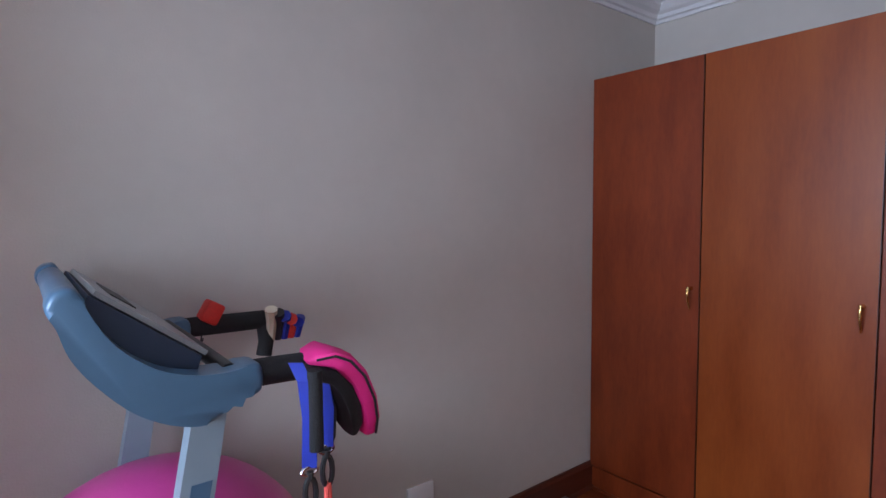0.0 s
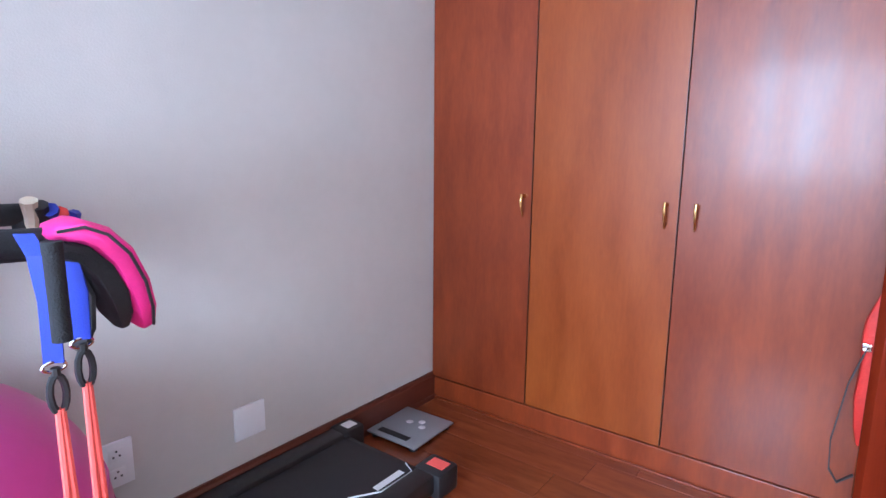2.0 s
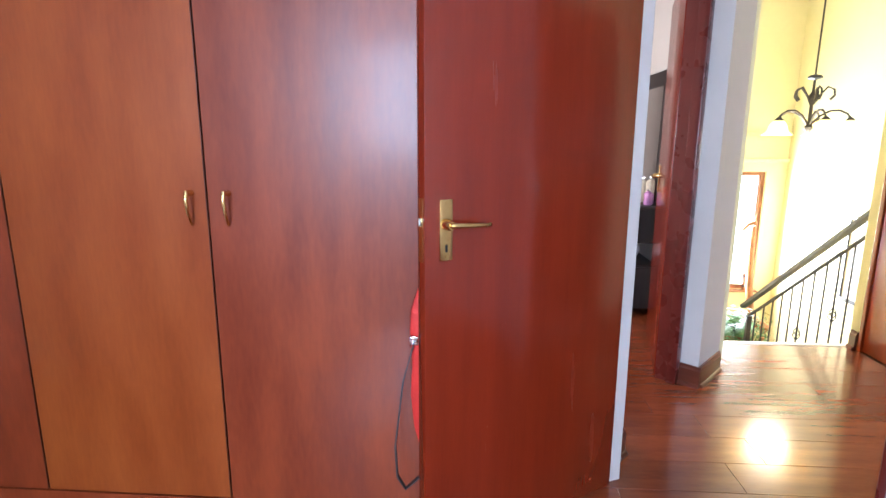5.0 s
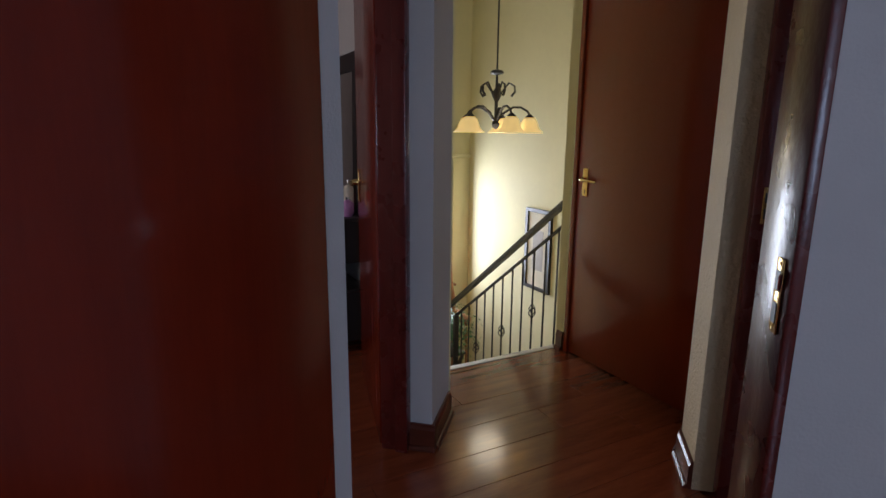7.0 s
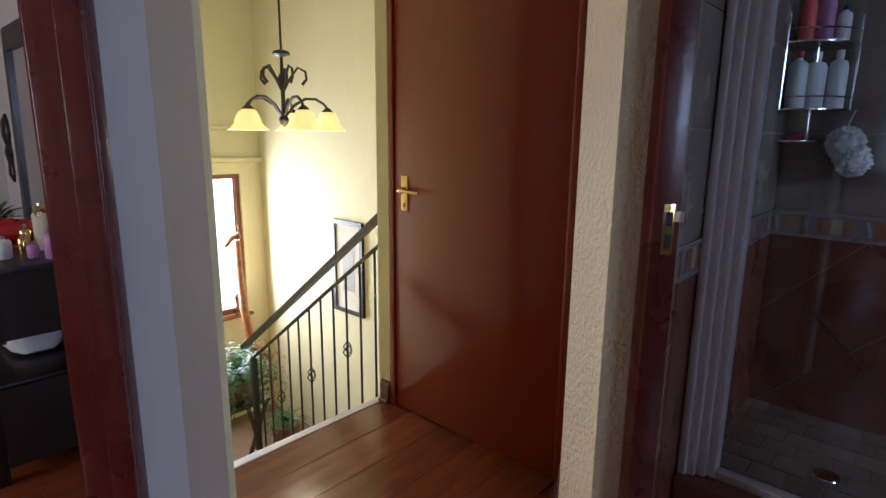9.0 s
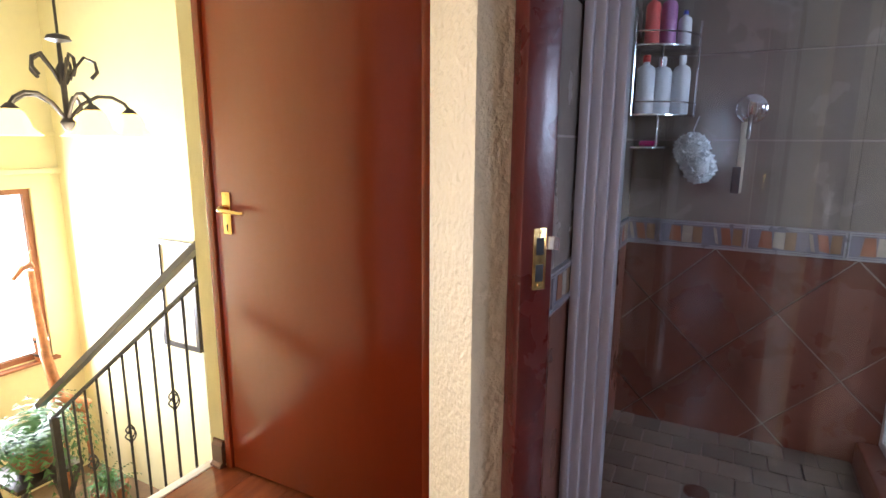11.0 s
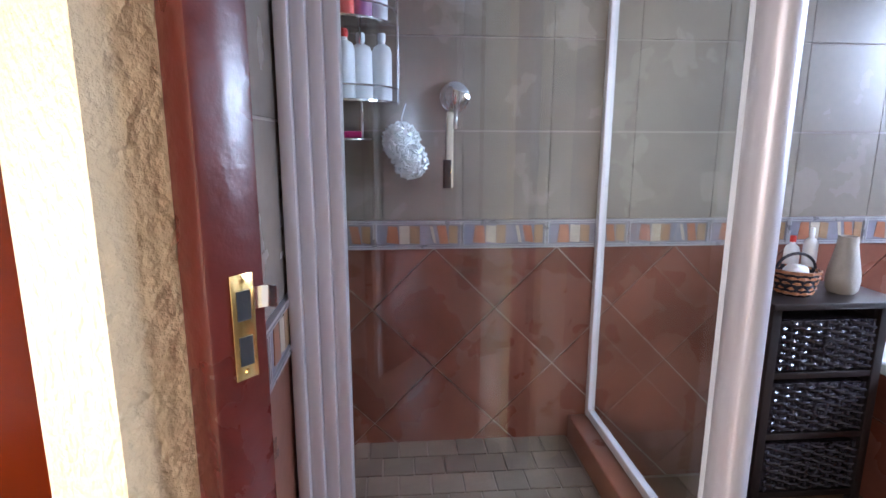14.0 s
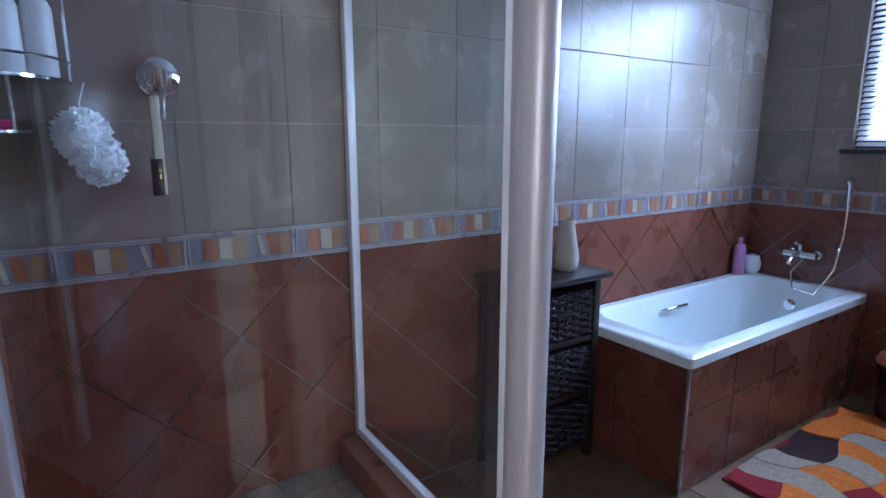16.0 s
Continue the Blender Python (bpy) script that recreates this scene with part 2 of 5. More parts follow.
def padded(bm, pts, side, seg=12):
    """A soft pad along points (x, z, half width, half thickness), with a rounded section and closed ends."""
    rings = []
    for i, (x, z, w, th) in enumerate(pts):
        a, b = pts[max(i - 1, 0)], pts[min(i + 1, len(pts) - 1)]
        d = Vector((b[0] - a[0], 0, b[1] - a[1])).normalized()
        nn = Vector((-d.z, 0, d.x))
        ring = []
        for k in range(seg):
            c_, s__ = math.cos(2 * math.pi * k / seg), math.sin(2 * math.pi * k / seg)
            u = math.copysign(abs(c_) ** 0.6, c_) * w
            v = math.copysign(abs(s__) ** 0.6, s__) * th
            ring.append(bm.verts.new(Vector((x, side, z)) + Vector((0, u, 0)) + nn * v))
        rings.append(ring)
    for q, w in zip(rings, rings[1:]):
        for k in range(seg):
            bm.faces.new((q[k], q[(k + 1) % seg], w[(k + 1) % seg], w[k]))
    bm.faces.new(rings[0][::-1])
    bm.faces.new(rings[-1])
    return bm


def mesh_of(name, bm, mat, smooth=False):
    bmesh.ops.recalc_face_normals(bm, faces=bm.faces)
    me = bpy.data.meshes.new(name)
    bm.to_mesh(me)
    bm.free()
    me.materials.append(mat)
    if smooth:
        me.shade_smooth()
        me.set_sharp_from_angle(angle=radians(42))
    return me


def part(name, bm, mat, parent, label="", smooth=True):
    """One mesh object under a thing or a part."""
    ob = new(name, mesh_of(name, bm, mat, smooth))
    ob.parent = parent
    return tagged(ob, label)


def thing(name, label, category, m=None, group=""):
    ob = new(name)
    ob.empty_display_size = 0.1
    if m is not None:
        ob.matrix_world = m
    return tagged(ob, label, category, group)


def setting(name, bm, mat, label, category, m=None, smooth=False):
    ob = new(name, mesh_of(name, bm, mat, smooth))
    if m is not None:
        ob.matrix_world = m
    return tagged(ob, label, category, kind="structure")


NB = bmesh.new


def wall_boxes(bm, length, z0, z1, y0, y1, holes=()):
    """Wall along local x with openings (x0, x1, z0, z1) cut through."""
    x = 0.0
    for a, b, c, d in sorted(holes):
        if a > x:
            box(bm, x, y0, z0, a, y1, z1)
        if c > z0:
            box(bm, a, y0, z0, b, y1, c)
        if d < z1:
            box(bm, a, y0, d, b, y1, z1)
        x = b
    if x < length:
        box(bm, x, y0, z0, length, y1, z1)
    return bm


def wall(name, p, q, z0, z1, thick, mat, holes=(), label="cream painted plaster wall"):
    """A wall whose face runs from p to q; its thickness lies to the left of that way."""
    p, q = Vector(p), Vector(q)
    d = q - p
    bm = wall_boxes(NB(), d.length, z0, z1, 0, thick, holes)
    return setting(name, bm, mat, label, "wall", pose(p.x, p.y, 0, 0, 0, math.degrees(math.atan2(d.y, d.x))))


def skirting(p, q, h=0.1, thick=0.016, mat=None, off=0.0):
    """Skirting board on the right of the way from p to q, with a quarter-round foot."""
    p, q = Vector(p), Vector(q)
    d = q - p
    prof = [(0, 0.0), (-thick - 0.014, 0.0), (-thick - 0.013, 0.009), (-thick - 0.006, 0.016), (-thick, 0.018), (-thick, h - 0.022), (-thick * 0.6, h - 0.012), (-thick * 0.55, h), (0, h)]
    bm = prism(NB(), [(y - off, z) for y, z in prof], 0, d.length, "x")
    return setting("baseboard", bm, mat or SKIRT, "dark stained wooden skirting board along the wall", "skirting board", pose(p.x, p.y, 0, 0, 0, math.degrees(math.atan2(d.y, d.x))))


# ---- plan ----
# The lobby stands at an angle to the rooms: s runs along its long walls, n across.
U, N = Vector((0.762, -0.648)), Vector((0.648, 0.762))
ORIGIN = Vector((5.205, -2.417))
LOBBY = Matrix(((U.x, N.x, 0, ORIGIN.x), (U.y, N.y, 0, ORIGIN.y), (0, 0, 1, 0), (0, 0, 0, 1)))
TOP = 2.56


def lob(s, n):
    return ORIGIN + U * s + N * n


NORTH, EAST, WEST, SOUTH = 0.715, 4.57, -0.6, -2.42
B_SOUTH, B_WEST, B_EAST = -4.383, 1.216, 4.466
LAND, CLOSED = 5.85, -3.54
FAR, S_STAIR, LOW = 9.0, -4.73, -1.6

# ---- bedroom shell ----
wall("wall_north", (WEST - 0.15, NORTH), (EAST + 0.15, NORTH), 0, TOP, 0.15, PLASTER)
wall("wall_west", (WEST, SOUTH - 0.15), (WEST, NORTH), 0, TOP, 0.15, PLASTER, [(1.42, 2.77, 1.05, 2.25)])
# Wall block out of view, added to shade the north wall's left part.
wall("wall_shade_block", (WEST, 0.25), (1.15, 0.25), 0, TOP, NORTH - 0.25, PLASTER)
wall("wall_east", (EAST, NORTH), (EAST, -1.58), 0, TOP, 0.12, PLASTER)
wall("wall_south", (3.80, SOUTH), (WEST, SOUTH), 0, TOP, 0.12, PLASTER)
b0 = lob(-1.13, 0.0)
wall("wall_corner", (EAST, -1.58), b0, 0, TOP, 0.1, PLASTER)
# wall with the bedroom door: from wall D across to the bathroom wall
b1 = lob(-1.13, -0.95)
wall("wall_bedroom_door", b0, b1, 0, TOP, 0.13, PLASTER, [(0.0, 0.79, -0.01, 2.08)])
# lobby walls
d0, d1 = lob(-1.13, 0.035), lob(0.27, 0.035)
wall("wall_lobby_northeast", d0, d1, 0, TOP, 0.2, PLASTER, [(0.265, 1.095, -0.01, 2.09)])
a0, a1 = lob(0.165, -0.95), lob(-1.13, -0.95)
wall("wall_lobby_southwest", a0, a1, 0, TOP, 0.17, ROUGH_PLASTER, [(0.225, 1.11, -0.01, 2.09)], "rough textured cream plaster wall by the bathroom door")
wall("wall_lobby_corner", (4.86, CLOSED), a0, 0, TOP, 0.12, ROUGH_PLASTER, (), "rough textured cream plaster corner")
wall("wall_hall_south", (LAND + 0.02, CLOSED), (4.86, CLOSED), 0, TOP, 0.14, STAIR_PLASTER, [(0.08, 1.004, -0.01, 2.07)])
# stairwell
wall("wall_stair_north", d1, (d1.x + 0.2, -2.40), LOW, 3.0, 0.1, STAIR_PLASTER)
wall("wall_stair_side", (d1.x + 0.16, -2.66), (FAR + 0.15, -2.66), LOW, 3.0, 0.12, STAIR_PLASTER)
wall("wall_stair_far", (FAR, -2.66), (FAR, S_STAIR), LOW, 3.0, 0.15, STAIR_PLASTER, [(0.89, 1.85, -0.5, 0.89)], "pale yellow stairwell wall with a tall window")
wall("wall_stair_south", (FAR + 0.15, S_STAIR), (5.70, S_STAIR), LOW, 3.0, 0.15, STAIR_PLASTER)
wall("wall_stair_west", (LAND + 0.02, S_STAIR), (LAND + 0.02, CLOSED - 0.14), LOW, 3.0, 0.14, STAIR_PLASTER)
wall("wall_under_landing", (LAND - 0.06, S_STAIR), (LAND - 0.06, -2.80), LOW, -0.2, 0.14, STAIR_PLASTER)
bm = box(NB(), FAR - 0.03, S_STAIR, 1.30, FAR, -2.8, 1.335, 0.004)
setting("trim", bm, STAIR_PLASTER, "painted plaster ledge across the stairwell wall", "trim")
bm = box(NB(), FAR - 0.045, S_STAIR, 1.0, FAR, -3.35, 1.045, 0.008)
setting("trim", bm, STAIR_PLASTER, "painted lintel ledge above the stair window", "trim")
# bathroom
wall("wall_bathroom_south", (B_EAST + 0.15, B_SOUTH), (B_WEST - 0.15, B_SOUTH), 0, TOP, 0.15, GROUT, (), "tiled bathroom wall, grey above and terracotta below")
wall("wall_bathroom_west", (B_WEST, B_SOUTH), (B_WEST, SOUTH - 0.12), 0, TOP, 0.15, GROUT, [(0.44, 1.5, 1.19, 2.05)], "tiled bathroom wall with a window over the bath")
wall("wall_bathroom_north", (B_WEST, SOUTH - 0.13), (3.80, SOUTH - 0.13), 0, TOP, 0.01, GREY_TILE)
be = lob(-0.06, -1.1)
wall("wall_bathroom_east", (B_EAST, be.y + 0.05), (B_EAST, B_SOUTH), 0, TOP, 0.12, GROUT)
# dressing room
wall("wall_dressing_south", (8.0, -2.535), (5.55, -2.535), 0, TOP, 0.004, PLASTER)
wall("wall_dressing_east", (7.82, 0.5), (7.82, -2.66), 0, TOP, 0.12, PLASTER, (), "warm beige plaster wall")
# The opening is added, out of view, where the fill lamp hangs.
wall("wall_dressing_north", (4.70, 0.35), (7.9, 0.35), 0, TOP, 0.12, PLASTER, [(1.2, 2.4, 1.0, 2.05)])

# floors and ceilings
bm = box(NB(), WEST - 0.15, SOUTH - 0.12, -0.2, LAND, NORTH + 0.15, -0.012)
for_floor = setting("floor", bm, PLANK, "red-brown laminate plank floor", "floor")
bm = box(NB(), LAND, -2.66, -0.2, 7.94, NORTH, -0.012)
setting("floor_dressing", bm, PLANK, "red-brown laminate plank floor", "floor")
bm = box(NB(), 4.45, CLOSED - 0.14, -0.2, LAND, SOUTH - 0.12, -0.0125)
setting("floor_lobby", bm, PLANK, "red-brown laminate plank floor of the lobby", "floor")
bm = box(NB(), B_WEST - 0.15, B_SOUTH - 0.15, -0.2, B_EAST, SOUTH - 0.12, -0.010)
setting("floor_bathroom", bm, GROUT, "brown slate tiled bathroom floor", "floor")
bm = box(NB(), LAND - 0.2, S_STAIR, LOW - 0.2, FAR, -2.8, LOW)
setting("floor_lower_landing", bm, FLOOR_TILE, "brown tiled floor of the lower landing", "floor")
bm = box(NB(), WEST - 0.15, B_SOUTH - 0.15, TOP, LAND, NORTH + 0.15, TOP + 0.12)
setting("ceiling", bm, CEILING, "white painted ceiling", "ceiling")
bm = box(NB(), LAND, -2.66, TOP, 7.95, NORTH + 0.1, TOP + 0.12)
setting("ceiling_dressing", bm, CEILING, "white painted ceiling", "ceiling")
bm = box(NB(), LAND - 0.2, S_STAIR - 0.15, 3.0, FAR + 0.15, -2.68, 3.12)
setting("ceiling_stair", bm, CEILING, "white painted ceiling over the stairwell", "ceiling")
bm = box(NB(), LAND + 0.0, CLOSED, TOP, LAND + 0.02, -2.7, 3.0)
setting("wall_stair_upper", bm, STAIR_PLASTER, "pale yellow wall above the stair opening", "wall")


def cornice(p, q):
    p, q = Vector(p), Vector(q)
    d = q - p
    prof = [(0, 0), (0, -0.1), (-0.012, -0.1), (-0.016, -0.085), (-0.03, -0.08), (-0.036, -0.062), (-0.06, -0.05), (-0.078, -0.03), (-0.082, -0.016), (-0.1, -0.012), (-0.1, 0)]
    bm = prism(NB(), prof, 0, d.length, "x")
    setting("trim", bm, CEILING, "white moulded plaster cornice", "cornice", pose(p.x, p.y, TOP, 0, 0, math.degrees(math.atan2(d.y, d.x))))


cornice((1.15, NORTH), (EAST, NORTH))
cornice((EAST, NORTH), (EAST, -1.58))
skirting((1.15, NORTH), (4.03, NORTH), 0.14)
skirting(lob(-1.0, 0.035), lob(-0.867, 0.035), 0.11)
skirting(lob(-0.033, 0.035), lob(0.27, 0.035), 0.11)
skirting(lob(-0.035, 0.125), lob(-0.035, 0.02), 0.11)
skirting((LAND, CLOSED), (5.795, CLOSED), 0.11)
skirting(lob(0.165, -0.95), lob(-0.06, -0.95), 0.11)
skirting((4.86, CLOSED), lob(0.165, -0.95), 0.11)
skirting((3.80, SOUTH), (WEST, SOUTH))
bm = box(NB(), LAND - 0.012, CLOSED, -0.02, LAND + 0.03, -2.7, 0.004, 0.003)
setting("trim", bm, ALU, "light metal nosing strip at the top of the stairs", "nosing")

# stair flight down to the lower landing
steps = thing("stair", "tiled stair flight going down from the hall", "stairs", pose(LAND, 0, 0))
steps["kind"] = "structure"
for i in range(8):
    part("step", box(NB(), 0.02 + 0.235 * i, -3.9, LOW, 0.02 + 0.235 * (i + 1), -2.8, -0.178 * (i + 1), 0.004), FLOOR_TILE, steps, "", False)


# ---- door frames and doors ----
def door_frame(name, label, m, width, depth, head, stop, mat=None, w=0.045):
    """Wooden lining of an opening: local x across, y through the wall."""
    ob = tagged(thing(name, label, "door frame", m), kind="structure")
    part("jamb", box(NB(), 0, 0, 0, w, depth, head, 0.004), mat or FRAME, ob)
    part("jamb", box(NB(), width - w, 0, 0, width, depth, head, 0.004), mat or FRAME, ob)
    part("head", box(NB(), w, 0, head - w, width - w, depth, head, 0.004), mat or FRAME, ob)
    a, b = stop or (0, 0)
    if not stop:
        return ob
    part("stop", box(NB(), w, a, 0, w + 0.013, b, head - w, 0.003), mat or FRAME, ob)
    part("stop", box(NB(), width - w - 0.013, a, 0, width - w, b, head - w, 0.003), mat or FRAME, ob)
    return ob


def strike_plate(parent, m):
    """Brass strike plate with two dark mortices and a bent lip; lies on local yz, facing -x."""
    pl = part("strike_plate", box(NB(), -0.003, -0.014, -0.058, 0, 0.014, 0.058, 0.001), BRASS, parent, "worn brass strike plate")
    pl.matrix_local = m
    part("mortice", box(NB(), -0.0042, -0.008, 0.008, -0.002, 0.008, 0.04), BLACK, pl)
    part("mortice", box(NB(), -0.0042, -0.008, -0.042, -0.002, 0.008, -0.01), BLACK, pl)
    part("lip", strip(NB(), [(-0.004, -0.012, 0.03), (-0.008, -0.026, 0.03), (-0.014, -0.034, 0.028)], 0.024, 0.002, (0, 0, 1)), STEEL, pl, "bright bent lip")
    for z in (0.05, -0.05):
        part("screw", lathe(NB(), [(0.0035, 0), (0.003, 0.0015)], seg=8), BRASS, pl).matrix_local = pose(-0.003, 0, z, 0, -90)
    return pl


def lever_set(parent, x, y, z, side, flip=1, plate=0.165):
    """Brass lock plate with lever; local door: x along, y through; side gives the facing."""
    pl = part("lock_plate", box(NB(), x - 0.02, y, z - plate * 0.6, x + 0.02, y + side * 0.006, z + plate * 0.4, 0.002), BRASS, parent, "brass lock plate")
    part("boss", lathe(NB(), [(0.016, 0), (0.015, 0.02), (0.011, 0.03)], seg=14), BRASS, pl).matrix_local = pose(x, y + side * 0.006, z, -90 * side)
    yy = y + side * 0.045
    part("lever", tube(NB(), [(x, y + side * 0.02, z), (x, yy - side * 0.006, z), (x + flip * 0.012, yy, z), (x + flip * 0.06, yy, z - 0.002), (x + flip * 0.105, yy - side * 0.004, z - 0.006), (x + flip * 0.118, yy - side * 0.006, z - 0.004)], 0.0085, 10, 0.006), BRASS, pl, "brass lever handle")
    part("keyhole", box(NB(), x - 0.003, y + side * 0.0055, z - 0.075, x + 0.003, y + side * 0.0072, z - 0.055), BLACK, pl)
    for dz in (plate * 0.33, -plate * 0.53):
        part("screw", lathe(NB(), [(0.0035, 0), (0.003, 0.0015)], seg=8), BRASS, pl).matrix_local = pose(x, y + side * 0.006, z + dz, -90 * side)
    return pl


def hinge(parent, m):
    h = part("hinge", box(NB(), -0.03, -0.002, -0.05, 0.03, 0.002, 0.05, 0.001), STEEL, parent, "steel butt hinge")
    h.matrix_local = m
    part("knuckle", tube(NB(), [(0, -0.004, -0.052), (0, -0.004, 0.052)], 0.0065, 10), STEEL, h)
    return h


# bedroom door: frame across the wall, leaf open into the room
door_frame("door_frame_1", "dark red gloss painted frame of the bedroom door", LOBBY @ pose(-1.135, 0.0, 0, 0, 0, -90), 0.79, 0.14, 2.08, None, None, 0.02)
strike_plate(bpy.data.objects["door_frame_1"], pose(0.7695, 0.035, 1.03))
HINGE = Vector((4.338, -1.728))
LATCH = Vector((3.902, -1.094))
dl = LATCH - HINGE
leaf1 = tagged(thing("door_1", "red-brown gloss painted bedroom door standing open beside the wardrobe", "door", pose(HINGE.x, HINGE.y, 0, 0, 0, math.degrees(math.atan2(dl.y, dl.x)))), kind="structure")
part("leaf", box(NB(), 0, -0.04, 0.008, dl.length, 0.0, 2.03, 0.002), GLOSS_DOOR, leaf1)
lever_set(leaf1, dl.length - 0.062, 0.0, 1.03, 1, -1)
lever_set(leaf1, dl.length - 0.062, -0.04, 1.03, -1, -1)
part("edge_plate", box(NB(), dl.length - 0.001, -0.031, 0.93, dl.length + 0.0015, -0.009, 1.1), BRASS, leaf1, "brass latch plate on the door edge")
part("latch", box(NB(), dl.length, -0.027, 1.025, dl.length + 0.011, -0.013, 1.048, 0.003), STEEL, leaf1)

# dressing room door: frame at the inner side of the wall, leaf open inward
door_frame("door_frame_2", "dark red gloss painted frame of the dressing room door", LOBBY @ pose(-0.865, 0.125, 0), 0.83, 0.112, 2.09, (0.0, 0.05))
leaf3 = tagged(thing("door_3", "red-brown gloss painted dressing room door standing open inward", "door", LOBBY @ pose(-0.06, 0.25, 0, 0, 0, 27)), kind="structure")
part("leaf", box(NB(), 0, -0.04, 0.008, 0.755, 0, 2.03, 0.002), GLOSS_DOOR, leaf3)
hinge(leaf3, pose(-0.012, -0.044, 0.25))
hinge(leaf3, pose(-0.012, -0.044, 1.78))
lever_set(leaf3, 0.69, 0.0, 1.03, 1, -1)

# closed door in the hall
door_frame("door_frame_3", "red-brown varnished frame of the closed hall door", pose(5.79, CLOSED + 0.006, 0, 0, 0, 180), 0.924, 0.15, 2.07, (0.055, 0.075), HALL_DOOR, 0.034)
leaf2 = tagged(thing("door_2", "brown varnished flush door, closed", "door", pose(4.903, CLOSED - 0.044, 0)), kind="structure")
part("leaf", box(NB(), 0, 0, 0.006, 0.85, 0.04, 2.032, 0.002), HALL_DOOR, leaf2)
lp = lever_set(leaf2, 0.788, 0.04, 1.03, 1, -1, 0.15)

# bathroom door frame, its door out of view
door_frame("door_frame_4", "dark red gloss painted frame of the bathroom door", LOBBY @ pose(-0.06, -1.022, 0, 0, 0, 180), 0.885, 0.068, 2.09, None, None, 0.05)
strike_plate(bpy.data.objects["door_frame_4"], pose(0.0505, 0.038, 1.055, 0, 0, 180))

# ---- windows ----
def window(name, label, m, w, h, mat, mullions=1, casement=True):
    """A framed window: local x across, z up, y outwards."""
    ob = tagged(thing(name, label, "window", m), kind="structure")
    f = 0.045
    part("window_frame", box(box(box(box(NB(), 0, 0.03, 0, f, 0.08, h), w - f, 0.03, 0, w, 0.08, h), f, 0.03, 0, w - f, 0.08, f), f, 0.03, h - f, w - f, 0.08, h), mat, ob, "", False)
    for i in range(mullions):
        x = w * (i + 1) / (mullions + 1)
        part("mullion", box(NB(), x - 0.018, 0.035, f, x + 0.018, 0.075, h - f), mat, ob, "", False)
    pane = part("pane", box(NB(), f, 0.052, f, w - f, 0.057, h - f), GLASS, ob, "clear glass pane", False)
    pane.visible_shadow = False
    part("window_sill", box(NB(), -0.03, -0.06, -0.025, w + 0.03, 0.03, -0.002, 0.004), mat, ob, "", False)
    return ob


window("window_1", "steel-framed bedroom window", pose(WEST, -1.15, 1.05, 0, 0, 90), 1.35, 1.2, IRON, 2)
window("window_2", "bathroom window behind a slatted blind", pose(B_WEST, -3.943, 1.19, 0, 0, 90), 1.06, 0.86, IRON, 1)
window("window_3", "brown wooden stair window, bright outside", pose(FAR, -3.55, -0.5, 0, 0, -90), 0.96, 1.39, TERRA, 1)
# Unseen window, added to go with the dressing room's fill lamp.
window("window_4_unseen", "unseen dressing room window, added for the fill lamp", pose(5.9, 0.35, 1.0), 1.2, 1.05, IRON, 1)
for nm, m, w, h in (("backdrop_1", pose(FAR + 0.7, -2.6, -1.4, 0, 0, -90), 2.6, 3.4), ("backdrop_2", pose(B_WEST - 0.6, -4.6, 0.5, 0, 0, 90), 2.4, 2.4)):
    bm = box(NB(), 0, 0, 0, w, 0.02, h)
    setting(nm, bm, DAYLIGHT, "bright overexposed daylight outside the window", "backdrop", m)
blind = tagged(thing("window_blind", "white slatted venetian blind in the bathroom window", "blind", pose(B_WEST, -3.94, 1.19, 0, 0, 90)))
slat_me = mesh_of("slat", box(NB(), 0.0, -0.018, -0.001, 1.05, 0.018, 0.001), WHITE)
for i in range(34):
    s = new("slat", slat_me)
    s.parent = blind
    s.matrix_local = pose(0.005, 0.02, 0.02 + 0.025 * i, 35)
part("headrail", box(NB(), 0, 0.0, 0.835, 1.06, 0.028, 0.858, 0.003), WHITE, blind)
for x in (0.15, 0.9):
    part("cord", tube(NB(), [(x, 0.0, 0.0), (x, 0.0, 0.85)], 0.0015, 5), WHITE, blind)
# ---- wardrobe ----
def pull_handle(parent, x, y, z):
    """Small curved brass pull on a door that faces -x."""
    h = part("handle", lathe(NB(), [(0.009, 0), (0.009, 0.006), (0.006, 0.02)], seg=10), BRASS, parent, "small curved brass pull")
    h.matrix_local = pose(x, y, z + 0.038, 0, -90)
    part("grip", tube(NB(), [(0.0, 0, 0.012), (0.004, 0, 0.03), (-0.02, 0, 0.036), (-0.05, 0, 0.03), (-0.075, 0, 0.02), (-0.092, 0.004, 0.006)], 0.0075, 10, 0.0035), BRASS, h)
    return h


WX = 4.016
ward = thing("wardrobe", "tall built-in cherry wood wardrobe with three doors and brass pulls", "wardrobe", pose(WX, -1.1, 0))
W_TOP = 2.085
part("body", box(NB(), 0.024, 0.0, 0.0, EAST - WX, NORTH + 1.1, W_TOP - 0.004), WARDROBE, ward, "", False)
part("plinth", box(NB(), 0.004, 0.0, 0.0, 0.0235, NORTH + 1.1, 0.112, 0.002), WARDROBE, ward, "", False)
part("foot_strip", box(NB(), -0.01, 0.0, 0.0, 0.0035, NORTH + 1.1, 0.012, 0.003), WARDROBE, ward, "thin wooden strip at the floor")
